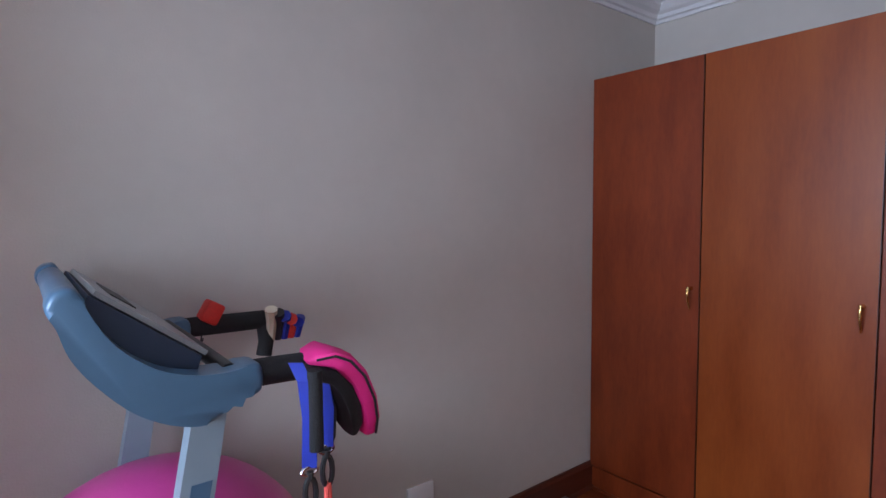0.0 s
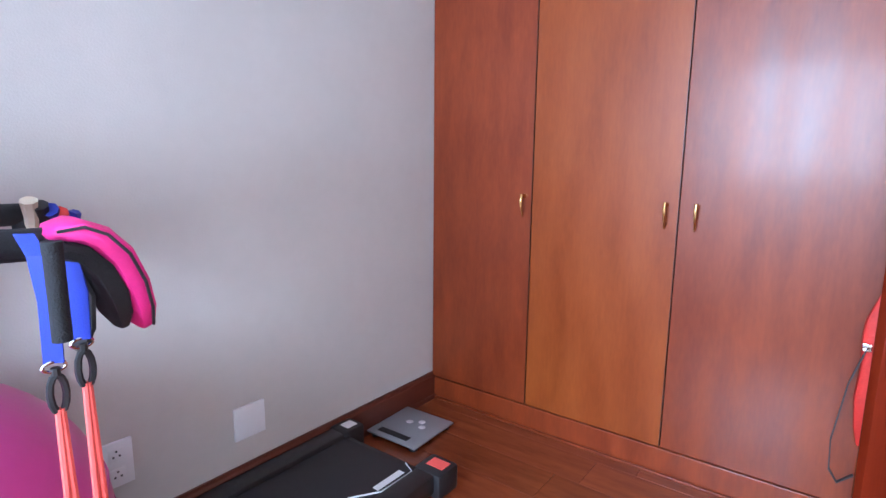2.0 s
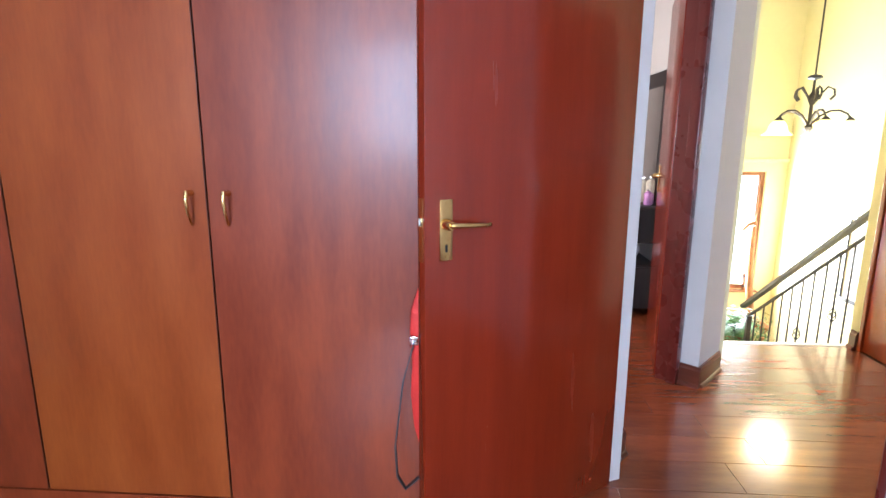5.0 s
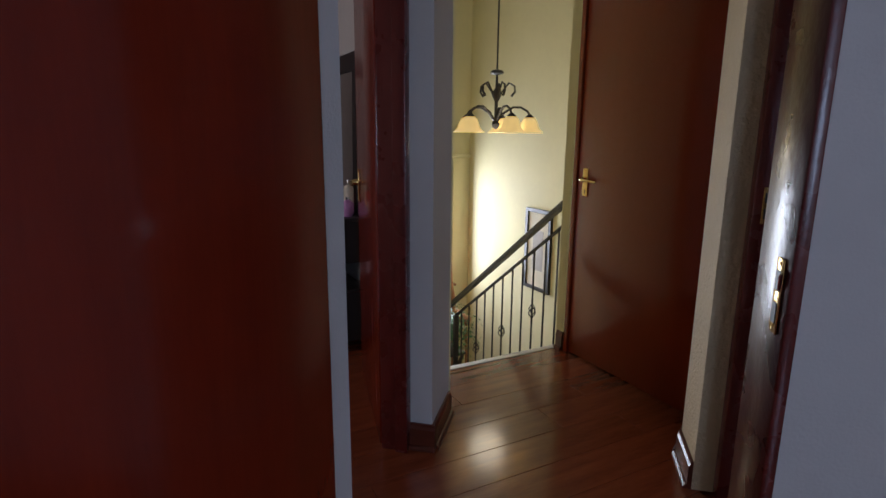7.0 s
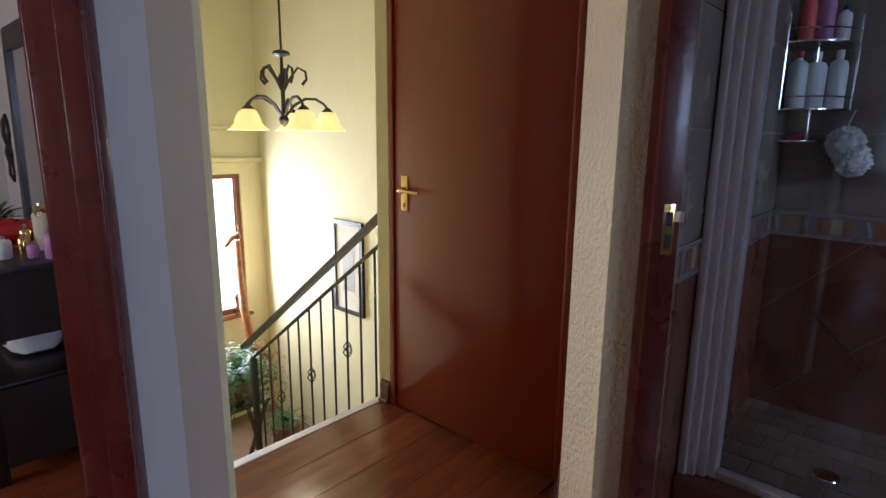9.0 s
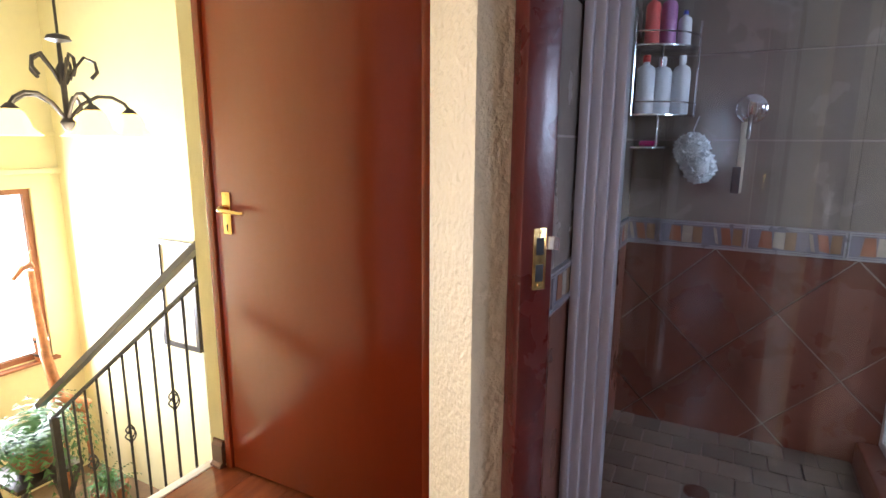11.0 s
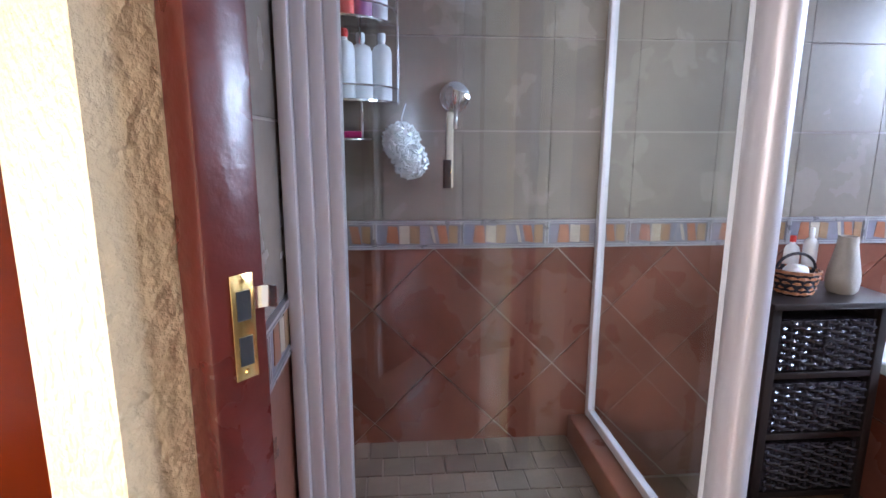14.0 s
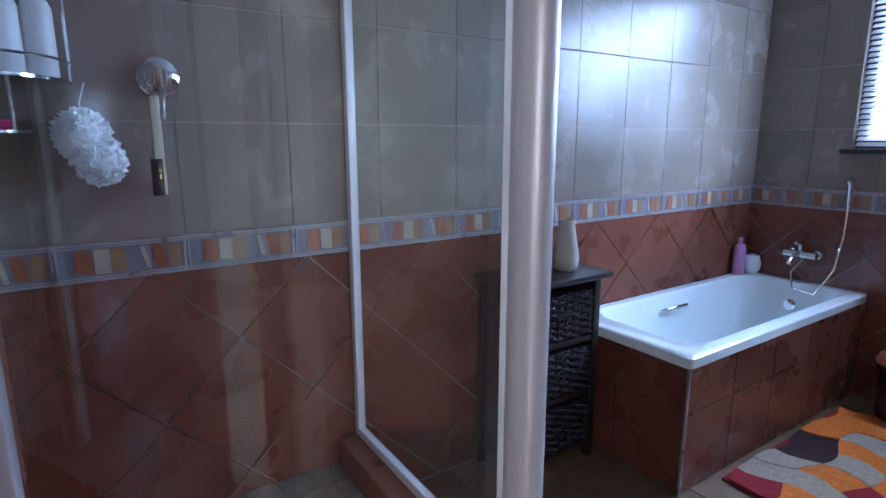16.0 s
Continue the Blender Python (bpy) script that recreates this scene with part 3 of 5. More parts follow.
for a, b, hy in ((0.156, 0.712, 0.163), (-0.459, 0.156, -0.415), (-1.096, -0.459, -0.523)):
    dr = part("door", box(NB(), 0.0, a + 1.1 + 0.0025, 0.122, 0.02, b + 1.1 - 0.0025, W_TOP, 0.0015), WARDROBE_LIGHT if a == -0.459 else WARDROBE, ward, "", False)
    pull_handle(dr, 0.0, hy + 1.1 + (0.03 if hy > 0 else 0), 1.06)
    part("edging", box(NB(), -0.0006, a + 1.1 + 0.002, 0.122, 0.0195, a + 1.1 + 0.0045, W_TOP - 0.001), SKIRT, dr, "dark worn door edge", False)

# ---- lower landing and stairs ----
chand = thing("chandelier", "dark iron chandelier with five lit frosted glass shades", "chandelier", pose(6.72, -3.61, 0))
part("cord", tube(NB(), [(0, 0, 1.70), (0, 0, 3.0)], 0.006, 6), IRON, chand)
part("stem", lathe(NB(), [(0.004, 1.30), (0.02, 1.315), (0.03, 1.34), (0.012, 1.37), (0.012, 1.5), (0.024, 1.53), (0.026, 1.56), (0.01, 1.59), (0.008, 1.67), (0.05, 1.682), (0.04, 1.7), (0.005, 1.71)], seg=14), IRON, chand)
for i in range(5):
    a = 2 * math.pi * i / 5 + 0.5
    c, s_ = math.cos(a), math.sin(a)
    arm = [(r * c, r * s_, z) for r, z in ((0.012, 1.36), (0.06, 1.42), (0.12, 1.455), (0.175, 1.455), (0.22, 1.43), (0.238, 1.405))]
    part("arm", tube(NB(), arm, 0.008, 8), IRON, chand)
    scr = [(r * c, r * s_, z) for r, z in ((0.012, 1.50), (0.04, 1.56), (0.085, 1.62), (0.125, 1.60), (0.13, 1.56), (0.105, 1.53))]
    part("scroll", tube(NB(), scr, 0.005, 6, 0.009), IRON, chand)
    part("cup", lathe(NB(), [(0.012, 0.03), (0.03, 0.012), (0.033, 0.0)], (0.24 * c, 0.24 * s_, 1.378), 14), IRON, chand)
    part("shade", lathe(NB(), [(0.026, 0.004), (0.044, -0.012), (0.056, -0.04), (0.062, -0.068), (0.08, -0.092), (0.094, -0.102), (0.09, -0.104), (0.06, -0.072), (0.05, -0.04), (0.03, -0.014)], (0.24 * c, 0.24 * s_, 1.385), 40, 0.16, 6), SHADE, chand, "lit frosted glass tulip shade")

rail = thing("stair_railing", "dark wrought iron stair railing with twisted basket balusters", "railing", pose(0, -3.81, 0))


def rail_z(x, top):
    return top + (x - 6.24) * (-0.737)


part("handrail", strip(NB(), [(5.86, 0, rail_z(5.86, 0.78)), (7.76, 0, rail_z(7.76, 0.78))], 0.05, 0.03), DARK_WOOD, rail, "dark wooden handrail", False)
part("lower_rail", strip(NB(), [(5.86, 0, rail_z(5.86, 0.63)), (7.62, 0, rail_z(7.62, 0.63))], 0.03, 0.012), IRON, rail, "", False)
part("newel_post", box(NB(), 7.60, -0.02, -1.45, 7.635, 0.02, rail_z(7.62, 0.63)), IRON, rail, "", False)
for i in range(13):
    x = 5.95 + 0.13 * i
    part("baluster", tube(NB(), [(x, 0, rail_z(x, 0.62)), (x, 0, rail_z(x, -0.3))], 0.007, 6), IRON, rail)
    if i in (4, 7, 10):
        zc = rail_z(x, 0.17)
        bmb = NB()
        for k in range(4):
            tube(bmb, [(x + 0.028 * math.sin(math.pi * j / 8) * math.cos(math.pi / 2 * k + j * 0.4), 0.028 * math.sin(math.pi * j / 8) * math.sin(math.pi / 2 * k + j * 0.4), zc - 0.055 + 0.11 * j / 8) for j in range(9)], 0.004, 5)
        part("basket_twist", bmb, IRON, rail)
part("bottom_rail", strip(NB(), [(5.86, 0, rail_z(5.86, -0.3)), (7.62, 0, rail_z(7.62, -0.3))], 0.03, 0.012), IRON, rail, "", False)

pic = thing("framed_picture", "framed picture with a pale mount on the stairwell wall", "picture", pose(7.41, S_STAIR, -0.25))
part("frame", box(box(box(box(NB(), 0, 0.002, 0, 0.035, 0.03, 0.81), 0.365, 0.002, 0, 0.4, 0.03, 0.81), 0.035, 0.002, 0, 0.365, 0.03, 0.035), 0.035, 0.002, 0.775, 0.365, 0.03, 0.81), DARK_WOOD, pic, "", False)
part("mount", box(NB(), 0.035, 0.003, 0.035, 0.365, 0.014, 0.775), PAPER, pic, "", False)
part("print", box(NB(), 0.12, 0.0145, 0.2, 0.28, 0.016, 0.6), STONE, pic, "", False)


def fronds(bm, n, length, droop, seed):
    rnd = random.Random(seed)
    for i in range(n):
        a, el, ln_ = rnd.uniform(0, 6.28), rnd.uniform(0.5, 1.3), length * rnd.uniform(0.7, 1.15)
        p, d = Vector((0, 0, 0)), Vector((math.cos(a) * math.cos(el), math.sin(a) * math.cos(el), math.sin(el)))
        side = Vector((-math.sin(a), math.cos(a), 0))
        for j in range(9):
            q = p + d * ln_ / 9
            w = 0.06 * (1 - j / 10) * length / 0.4
            for sg in (-1, 1):
                tip = p + side * sg * w + d * 0.02 + Vector((0, 0, -0.012))
                bm.faces.new([bm.verts.new(v) for v in (p, p + d * 0.018, tip)])
            bm.faces.new([bm.verts.new(v) for v in (p - side * 0.002, p + side * 0.002, q)])
            p = q
            d = (d + Vector((0, 0, -droop))).normalized()
    return bm


fern = thing("potted_fern", "green fern in a pot on a folding stand", "plant", pose(8.05, -3.86, LOW + 0.72))
part("pot", lathe(NB(), [(0.09, 0.0), (0.13, 0.08), (0.14, 0.17), (0.125, 0.17), (0.11, 0.14)], seg=20), TERRA, fern)
part("fronds", fronds(NB(), 190, 0.55, 0.3, 3), LEAF, fern, "", False).location = (0, 0, 0.16)
stand = thing("plant_stand", "dark folding wooden plant stand with crossed legs", "stand", pose(8.05, -3.86, LOW))
part("top", box(NB(), -0.2, -0.2, 0.69, 0.2, 0.2, 0.72, 0.004), DARK_WOOD, stand)
for sy in (-0.16, 0.16):
    for sx in (-1, 1):
        part("leg", strip(NB(), [(sx * -0.18, sy + 0.012 * sx, 0.0), (sx * 0.18, sy + 0.012 * sx, 0.69)], 0.022, 0.03), DARK_WOOD, stand, "", False)
pot2 = thing("potted_plant", "small leafy plant in a striped clay pot on the landing floor", "plant", pose(8.25, -4.42, LOW))
part("pot", lathe(NB(), [(0.09, 0.0), (0.13, 0.1), (0.135, 0.19), (0.12, 0.19), (0.1, 0.15)], seg=20), TERRA, pot2)
part("leaves", fronds(NB(), 46, 0.26, 0.18, 8), LEAF, pot2, "", False).location = (0, 0, 0.18)


def carved_giraffe(m, h, label):
    """One plain carved figure with four legs, body, neck and head."""
    bm = NB()
    for sx in (-0.07, 0.07):
        for sy in (-0.03, 0.03):
            tube(bm, [(sx * 1.3, sy, 0), (sx, sy, 0.32 * h)], 0.014, 7, 0.02)
    tube(bm, [(-0.1, 0, 0.36 * h), (0.0, 0, 0.39 * h), (0.1, 0, 0.43 * h)], 0.06, 12, 0.05)
    tube(bm, [(0.08, 0, 0.42 * h), (0.13, 0, 0.6 * h), (0.15, 0, 0.8 * h), (0.15, 0, 0.93 * h)], 0.045, 10, 0.024)
    tube(bm, [(0.13, 0, 0.955 * h), (0.2, 0, 0.94 * h), (0.26, 0, 0.9 * h)], 0.032, 10, 0.016)
    for sy in (-0.02, 0.02):
        tube(bm, [(0.14, sy, 0.96 * h), (0.135, sy * 1.6, 1.0 * h)], 0.007, 6)
    ob = new("carved_giraffe", mesh_of("carved_giraffe", bm, CARVED, True))
    ob.matrix_world = m
    return tagged(ob, label, "statue")


carved_giraffe(pose(8.62, -4.42, LOW, 0, 0, 60), 2.05, "tall carved orange wooden giraffe beside the window")
carved_giraffe(pose(8.35, -3.62, LOW, 0, 0, 150), 1.2, "small carved dark wooden giraffe on the landing")
orn = thing("wooden_ornament", "small banded wooden drum on the window sill", "ornament", pose(FAR - 0.03, -4.42, -0.5))
part("drum", lathe(NB(), [(0.05, 0), (0.055, 0.03), (0.045, 0.1), (0.055, 0.17), (0.05, 0.2)], seg=16), CARVED, orn)
for zz in (0.04, 0.16):
    part("band", lathe(NB(), [(0.056, zz), (0.058, zz + 0.01), (0.056, zz + 0.02)], seg=16), DARK_WOOD, orn)

# ---- dressing room ----
dres = thing("dressing_table", "black wooden dressing table with woven drawers and an open shelf", "dresser", pose(6.33, -2.525, 0))
part("top", box(NB(), -0.02, 0.0, 0.775, 1.19, 0.395, 0.8, 0.004), DARK_WOOD, dres)
for x in (0.0, 1.13):
    for y in (0.005, 0.345):
        part("leg", box(NB(), x, y, 0.0, x + 0.04, y + 0.04, 0.775, 0.002), DARK_WOOD, dres)
for z0, z1 in ((0.535, 0.774), (0.06, 0.36)):
    part("side_panel", box(NB(), 0.008, 0.045, z0, 0.028, 0.345, z1), DARK_WOOD, dres, "", False)
    part("side_panel", box(NB(), 1.14, 0.045, z0, 1.16, 0.345, z1), DARK_WOOD, dres, "", False)
    part("back_panel", box(NB(), 0.04, 0.008, z0, 1.13, 0.02, z1), DARK_WOOD, dres, "", False)
    part("shelf", box(NB(), 0.03, 0.02, z1 - 0.012 if z0 < 0.3 else z0, 1.14, 0.365, z1 + 0.01 if z0 < 0.3 else z0 + 0.02, 0.002), DARK_WOOD, dres)
    for i in range(2):
        x0, x1 = 0.05 + 0.54 * i, 0.575 + 0.54 * i
        dw = part("drawer", box(NB(), x0, 0.06, z0 + 0.025, x1, 0.372, z1 - 0.02, 0.003), DARK_WOOD, dres)
        bm = NB()
        for row in range(int((z1 - z0 - 0.06) / 0.022)):
            tube(bm, [(x0 + 0.015 + (x1 - x0 - 0.03) * k / 24, 0.374 + 0.005 * math.cos(math.pi * (k / 2 + row)), z0 + 0.045 + row * 0.022) for k in range(25)], 0.008, 5)
        part("weave", bm, WICKER, dw, "black woven front")
stool = thing("storage_bag", "white and black folded bag on the dressing table shelf", "bag", pose(6.75, -2.36, 0.37))
part("bag", padded(NB(), [(-0.16, 0.02, 0.05, 0.01), (-0.13, 0.06, 0.09, 0.05), (0.0, 0.065, 0.1, 0.062), (0.13, 0.055, 0.09, 0.05), (0.16, 0.02, 0.05, 0.01)], 0), WHITE, stool)
part("strap", strip(NB(), [(-0.1, 0.1, 0.06), (-0.05, 0.112, 0.09), (0.05, 0.112, 0.09), (0.1, 0.1, 0.06)], 0.02, 0.004), BLACK, stool)
mir = thing("dresser_mirror", "tall dark-framed mirror leaning on the wall behind the dressing table", "mirror", pose(6.5, -2.522, 0.805, 1))
part("frame", box(box(box(box(NB(), 0, 0, 0, 0.06, 0.025, 0.92), 0.76, 0, 0, 0.82, 0.025, 0.92), 0.06, 0, 0, 0.76, 0.025, 0.06), 0.06, 0, 0.82, 0.76, 0.025, 0.92), DARK_WOOD, mir, "", False)
part("mirror_glass", box(NB(), 0.06, 0.004, 0.06, 0.76, 0.012, 0.82), MIRROR, mir, "", False)
radiator = thing("panel_heater", "white panel heater standing on the floor beside the dressing table", "heater", pose(7.66, -2.30, 0))
part("panel", box(NB(), -0.03, -0.2, 0.03, 0.03, 0.16, 0.62, 0.015), WHITE, radiator)
for y in (-0.16, 0.12):
    part("foot", box(NB(), -0.08, y - 0.02, 0, 0.08, y + 0.02, 0.03, 0.006), WHITE, radiator)
tea = thing("doily", "red cloth spread under the bowl", "cloth", pose(6.9, -2.31, 0.8))
part("cloth", lathe(NB(), [(0.001, 0.0005), (0.17, 0.0005), (0.175, 0.002), (0.17, 0.0035), (0.001, 0.0035)], seg=28), RED, tea).scale = (1.15, 0.95, 1)


def bottle(name, label, m, r, h, mat, cap=None, neck=0.35):
    ob = thing(name, label, "bottle", m)
    part("body", lathe(NB(), [(r * 0.9, 0), (r, 0.006), (r, h * 0.72), (r * 0.8, h * 0.8), (r * neck, h * 0.84), (r * neck, h * 0.9)], seg=16), mat, ob)
    part("cap", lathe(NB(), [(r * neck * 1.15, h * 0.88), (r * neck * 1.15, h * 0.98), (r * neck * 0.9, h)], seg=12), cap or mat, ob)
    return ob


for x, y, r, h, mt, lb in ((6.5, -2.28, 0.028, 0.085, WHITE, "clear white"), (6.46, -2.44, 0.03, 0.09, LILAC, "lilac"), (6.39, -2.41, 0.028, 0.11, LILAC, "lilac"), (6.6, -2.43, 0.034, 0.19, PAPER, "pale pink"), (6.52, -2.46, 0.03, 0.2, PAPER, "pale pink"), (6.66, -2.38, 0.022, 0.1, BRASS, "gold"), (6.6, -2.36, 0.02, 0.07, BRASS, "gold"), (6.45, -2.36, 0.02, 0.06, LILAC, "lilac")):
    bottle("perfume_bottle", lb + " perfume bottle on the dressing table", pose(x, y, 0.8), r, h, mt, STEEL)
bowl = thing("red_bowl", "red glazed bowl with a spiky green plant on the dressing table", "bowl", pose(6.9, -2.31, 0.804))
part("bowl", lathe(NB(), [(0.07, 0), (0.13, 0.015), (0.155, 0.045), (0.14, 0.075), (0.1, 0.085), (0.09, 0.075), (0.1, 0.05)], seg=26), RED, bowl)
bm = NB()
rl = random.Random(6)
for i in range(34):
    an, el, ln_ = rl.uniform(0, 6.28), rl.uniform(0.35, 1.2), rl.uniform(0.12, 0.2)
    dx, dy = math.cos(an), math.sin(an)
    side = Vector((-dy, dx, 0)) * 0.014
    p0, p1, p2 = Vector((0, 0, 0)), Vector((dx * math.cos(el), dy * math.cos(el), math.sin(el))) * ln_ * 0.55, Vector((dx * math.cos(el), dy * math.cos(el), math.sin(el) - 0.2)) * ln_
    v = [bm.verts.new(q) for q in (p0 - side * 0.4, p0 + side * 0.4, p1 + side, p2, p1 - side)]
    bm.faces.new(v)
part("leaves", bm, LEAF, bowl, "spiky green leaves", False).location = (0, 0, 0.07)
orn2 = thing("wall_ornament", "dark carved figure hanging on the wall beside the mirror", "ornament", pose(7.6, -2.53, 1.0))
part("carving", lathe(NB(), [(0.01, 0), (0.04, 0.04), (0.03, 0.1), (0.05, 0.15), (0.03, 0.19), (0.055, 0.24), (0.045, 0.31), (0.01, 0.35)], seg=12), DARK_WOOD, orn2).scale = (1, 0.5, 1)
# ---- treadmill corner ----
mill = thing("treadmill", "blue-grey folding treadmill with black running deck along the wall", "treadmill", pose(0, 0, 0))
part("deck", box(NB(), 1.62, 0.17, 0.045, 3.33, 0.64, 0.10, 0.006), BLACK, mill)
part("belt", box(NB(), 1.75, 0.22, 0.1005, 3.30, 0.60, 0.109, 0.003), BELT, mill, "black running belt")
for y0, y1 in ((0.125, 0.215), (0.605, 0.69)):
    part("side_rail", box(NB(), 1.6, y0, 0.05, 3.38, y1, 0.125, 0.012), BLACK, mill, "black ribbed foot rail")
for y0, y1 in ((0.10, 0.225), (0.60, 0.70)):
    cap = part("end_cap", box(NB(), 3.29, y0, 0.03, 3.41, y1, 0.13, 0.014), BLACK, mill, "black plastic end cap")
    part("warning_sticker", box(NB(), 3.33, y0 + 0.02, 0.1295, 3.385, y1 - 0.03, 0.1312), CORAL if y0 < 0.3 else WHITE, cap, "", False)
logo = part("logo_bars", box(NB(), 3.12, 0.24, 0.109, 3.26, 0.268, 0.1102), WHITE, mill, "pale printed logo bar", False)
part("swoosh", strip(NB(), [(3.02, 0.29, 0.1106), (3.12, 0.225, 0.1106), (3.28, 0.222, 0.1106), (3.31, 0.28, 0.1106)], 0.01, 0.001, (0, 0, 1)), WHITE, mill, "", False)
for sx in (1.75, 3.25):
    for y in (0.19, 0.62):
        part("foot", box(NB(), sx, y - 0.02, 0.0, sx + 0.06, y + 0.02, 0.05), BLACK, mill, "", False)
part("motor_cover", box(NB(), 1.3, 0.1, 0.04, 1.74, 0.68, 0.24, 0.05), MILL_GREY, mill)
NEAR, FARY = 0.06, 0.6
for y in (NEAR, FARY):
    prof = [(1.775, 0.1), (1.845, 0.1), (2.02, 1.085), (1.96, 1.085)]
    post = part("upright", prism(NB(), prof, y - 0.02, y + 0.02), MILL_POST, mill, "light blue-grey steel upright")
    if y == NEAR:
        for k in range(4):
            zz = 0.72 + 0.062 * k
            xx = 1.773 + (zz - 0.1) * 0.196
            part("print_bar", prism(NB(), [(xx + 0.012, zz), (xx + 0.048, zz), (xx + 0.057, zz + 0.045), (xx + 0.021, zz + 0.045)], y - 0.0215, y - 0.0202), MILL_BLUE, post, "dark printed lettering block", False)
    arm = rounded_loop([(1.768, 1.262), (1.755, 1.292), (1.768, 1.318), (1.796, 1.32), (1.812, 1.28), (1.845, 1.225), (1.9, 1.178), (1.96, 1.155), (2.02, 1.15), (2.076, 1.154), (2.078, 1.103), (2.035, 1.092), (1.99, 1.064), (1.935, 1.07), (1.87, 1.106), (1.815, 1.165), (1.783, 1.215)])
    bm = prism(NB(), arm, y - 0.04, y + 0.04)
    bmesh.ops.bevel(bm, geom=[e for e in bm.edges if abs(e.verts[0].co.y - e.verts[1].co.y) < 1e-6], offset=0.012, segments=3, affect="EDGES", profile=0.5)
    part("console_arm", bm, MILL_BLUE, mill, "curved blue-grey console arm")
    tip = 2.20 if y == NEAR else 2.30
    part("hand_grip", tube(NB(), [(2.074, y, 1.128), (2.12, y, 1.127), (tip - 0.01, y, 1.124), (tip, y, 1.124)], 0.027, 14), GRIP, mill, "black foam hand grip")
console = part("console", prism(NB(), [(1.80, 1.275), (1.815, 1.305), (1.985, 1.175), (1.97, 1.13), (1.88, 1.16)], NEAR + 0.01, FARY - 0.01), MILL_NAVY, mill, "dark navy console body")
part("display_panel", prism(NB(), [(1.822, 1.3025), (1.828, 1.3095), (2.002, 1.1775), (1.996, 1.1705)], NEAR + 0.03, FARY - 0.03), MILL_GREY, console, "silver-grey console panel")
part("display", prism(NB(), [(1.86, 1.2835), (1.862, 1.2865), (1.905, 1.254), (1.903, 1.251)], 0.22, 0.44), BLACK, console)
part("console_head", tube(NB(), [(1.785, NEAR + 0.01, 1.291), (1.785, NEAR + 0.1, 1.291), (1.785, FARY - 0.1, 1.291), (1.785, FARY - 0.01, 1.291)], 0.026, 14), MILL_BLUE, mill, "rounded blue-grey console head")
part("cross_bar", tube(NB(), [(2.03, NEAR, 1.14), (2.03, FARY, 1.14)], 0.016, 10), BLACK, mill)
part("grip_bracket", tube(NB(), [(2.29, FARY, 1.12), (2.292, FARY - 0.01, 1.06), (2.28, FARY - 0.02, 1.02)], 0.022, 12), GRIP, mill)
key = thing("safety_key", "red plastic safety key clipped on the treadmill console", "clip", pose(2.125, FARY - 0.01, 1.15, 0, 30))
part("tab", box(NB(), -0.018, -0.03, -0.01, 0.03, 0.03, 0.05, 0.008), RED, key)
part("cord", tube(NB(), [(0.0, 0, -0.01), (0.02, -0.01, -0.07), (0.03, -0.02, -0.13), (0.015, -0.02, -0.05)], 0.002, 5), BLACK, key)

ball = thing("exercise_ball", "large glossy pink exercise ball resting on the treadmill deck", "ball", pose(1.955, 0.38, 0.109))
bm = NB()
bmesh.ops.create_uvsphere(bm, u_segments=48, v_segments=32, radius=0.375, matrix=Matrix.Translation((0, 0, 0.374)))
part("shell", bm, BALL, ball)
part("valve", lathe(NB(), [(0.011, 0), (0.01, 0.004), (0.004, 0.006)], seg=12), PINK, ball).matrix_local = pose(0.2, -0.275, 0.53, 65, 0, 36)
for k in range(3):
    zz = 0.30 + 0.08 * k
    r = math.sqrt(0.376 ** 2 - (zz - 0.374) ** 2)
    part("ridge", tube(NB(), [(r * math.cos(a * 0.1309), r * math.sin(a * 0.1309), zz) for a in range(49)], 0.0035, 5), BALL, ball)

head = thing("padded_head_guard", "pink and black padded belt hung over the treadmill hand grip", "padded belt", pose(2.175, 0.04, 1.1) @ Matrix.Scale(0.8, 4))


part("outer_pad", padded(NB(), [(-0.005, 0.048, 0.03, 0.006), (0.01, 0.056, 0.06, 0.018), (0.04, 0.06, 0.078, 0.026), (0.075, 0.042, 0.086, 0.03), (0.11, 0.0, 0.09, 0.032), (0.136, -0.06, 0.088, 0.03), (0.153, -0.12, 0.075, 0.026), (0.162, -0.165, 0.05, 0.018), (0.165, -0.18, 0.02, 0.006)], 0), PINK, head, "bright pink padded outside")
part("inner_pad", padded(NB(), [(-0.03, 0.03, 0.04, 0.008), (0.0, 0.026, 0.07, 0.02), (0.04, 0.014, 0.078, 0.024), (0.075, -0.025, 0.08, 0.026), (0.098, -0.08, 0.078, 0.026), (0.112, -0.13, 0.06, 0.022), (0.12, -0.165, 0.03, 0.01)], 0), GRIP, head, "black foam lining")
part("piping", tube(NB(), [(0.0, -0.06, 0.062), (0.04, -0.082, 0.07), (0.078, -0.09, 0.052), (0.115, -0.094, 0.008), (0.142, -0.092, -0.056), (0.158, -0.078, -0.118), (0.168, -0.052, -0.165)], 0.0035, 6), BLACK, head)
part("tongue", strip(NB(), [(0.03, 0.0, 0.0), (0.06, 0, -0.08), (0.055, 0, -0.15), (0.03, 0, -0.2)], 0.07, 0.008), BLACK, head, "black strap end")


def carabiner(bm, x, y, z, h=0.062):
    tube(bm, [(x, y, z), (x, y, z - 0.012)], 0.007, 8)
    tube(bm, [(x + 0.011 * math.sin(2 * math.pi * k / 12), y, z - 0.012 - h / 2 + (h / 2) * math.cos(2 * math.pi * k / 12)) for k in range(13)], 0.0055, 6)
    return bm


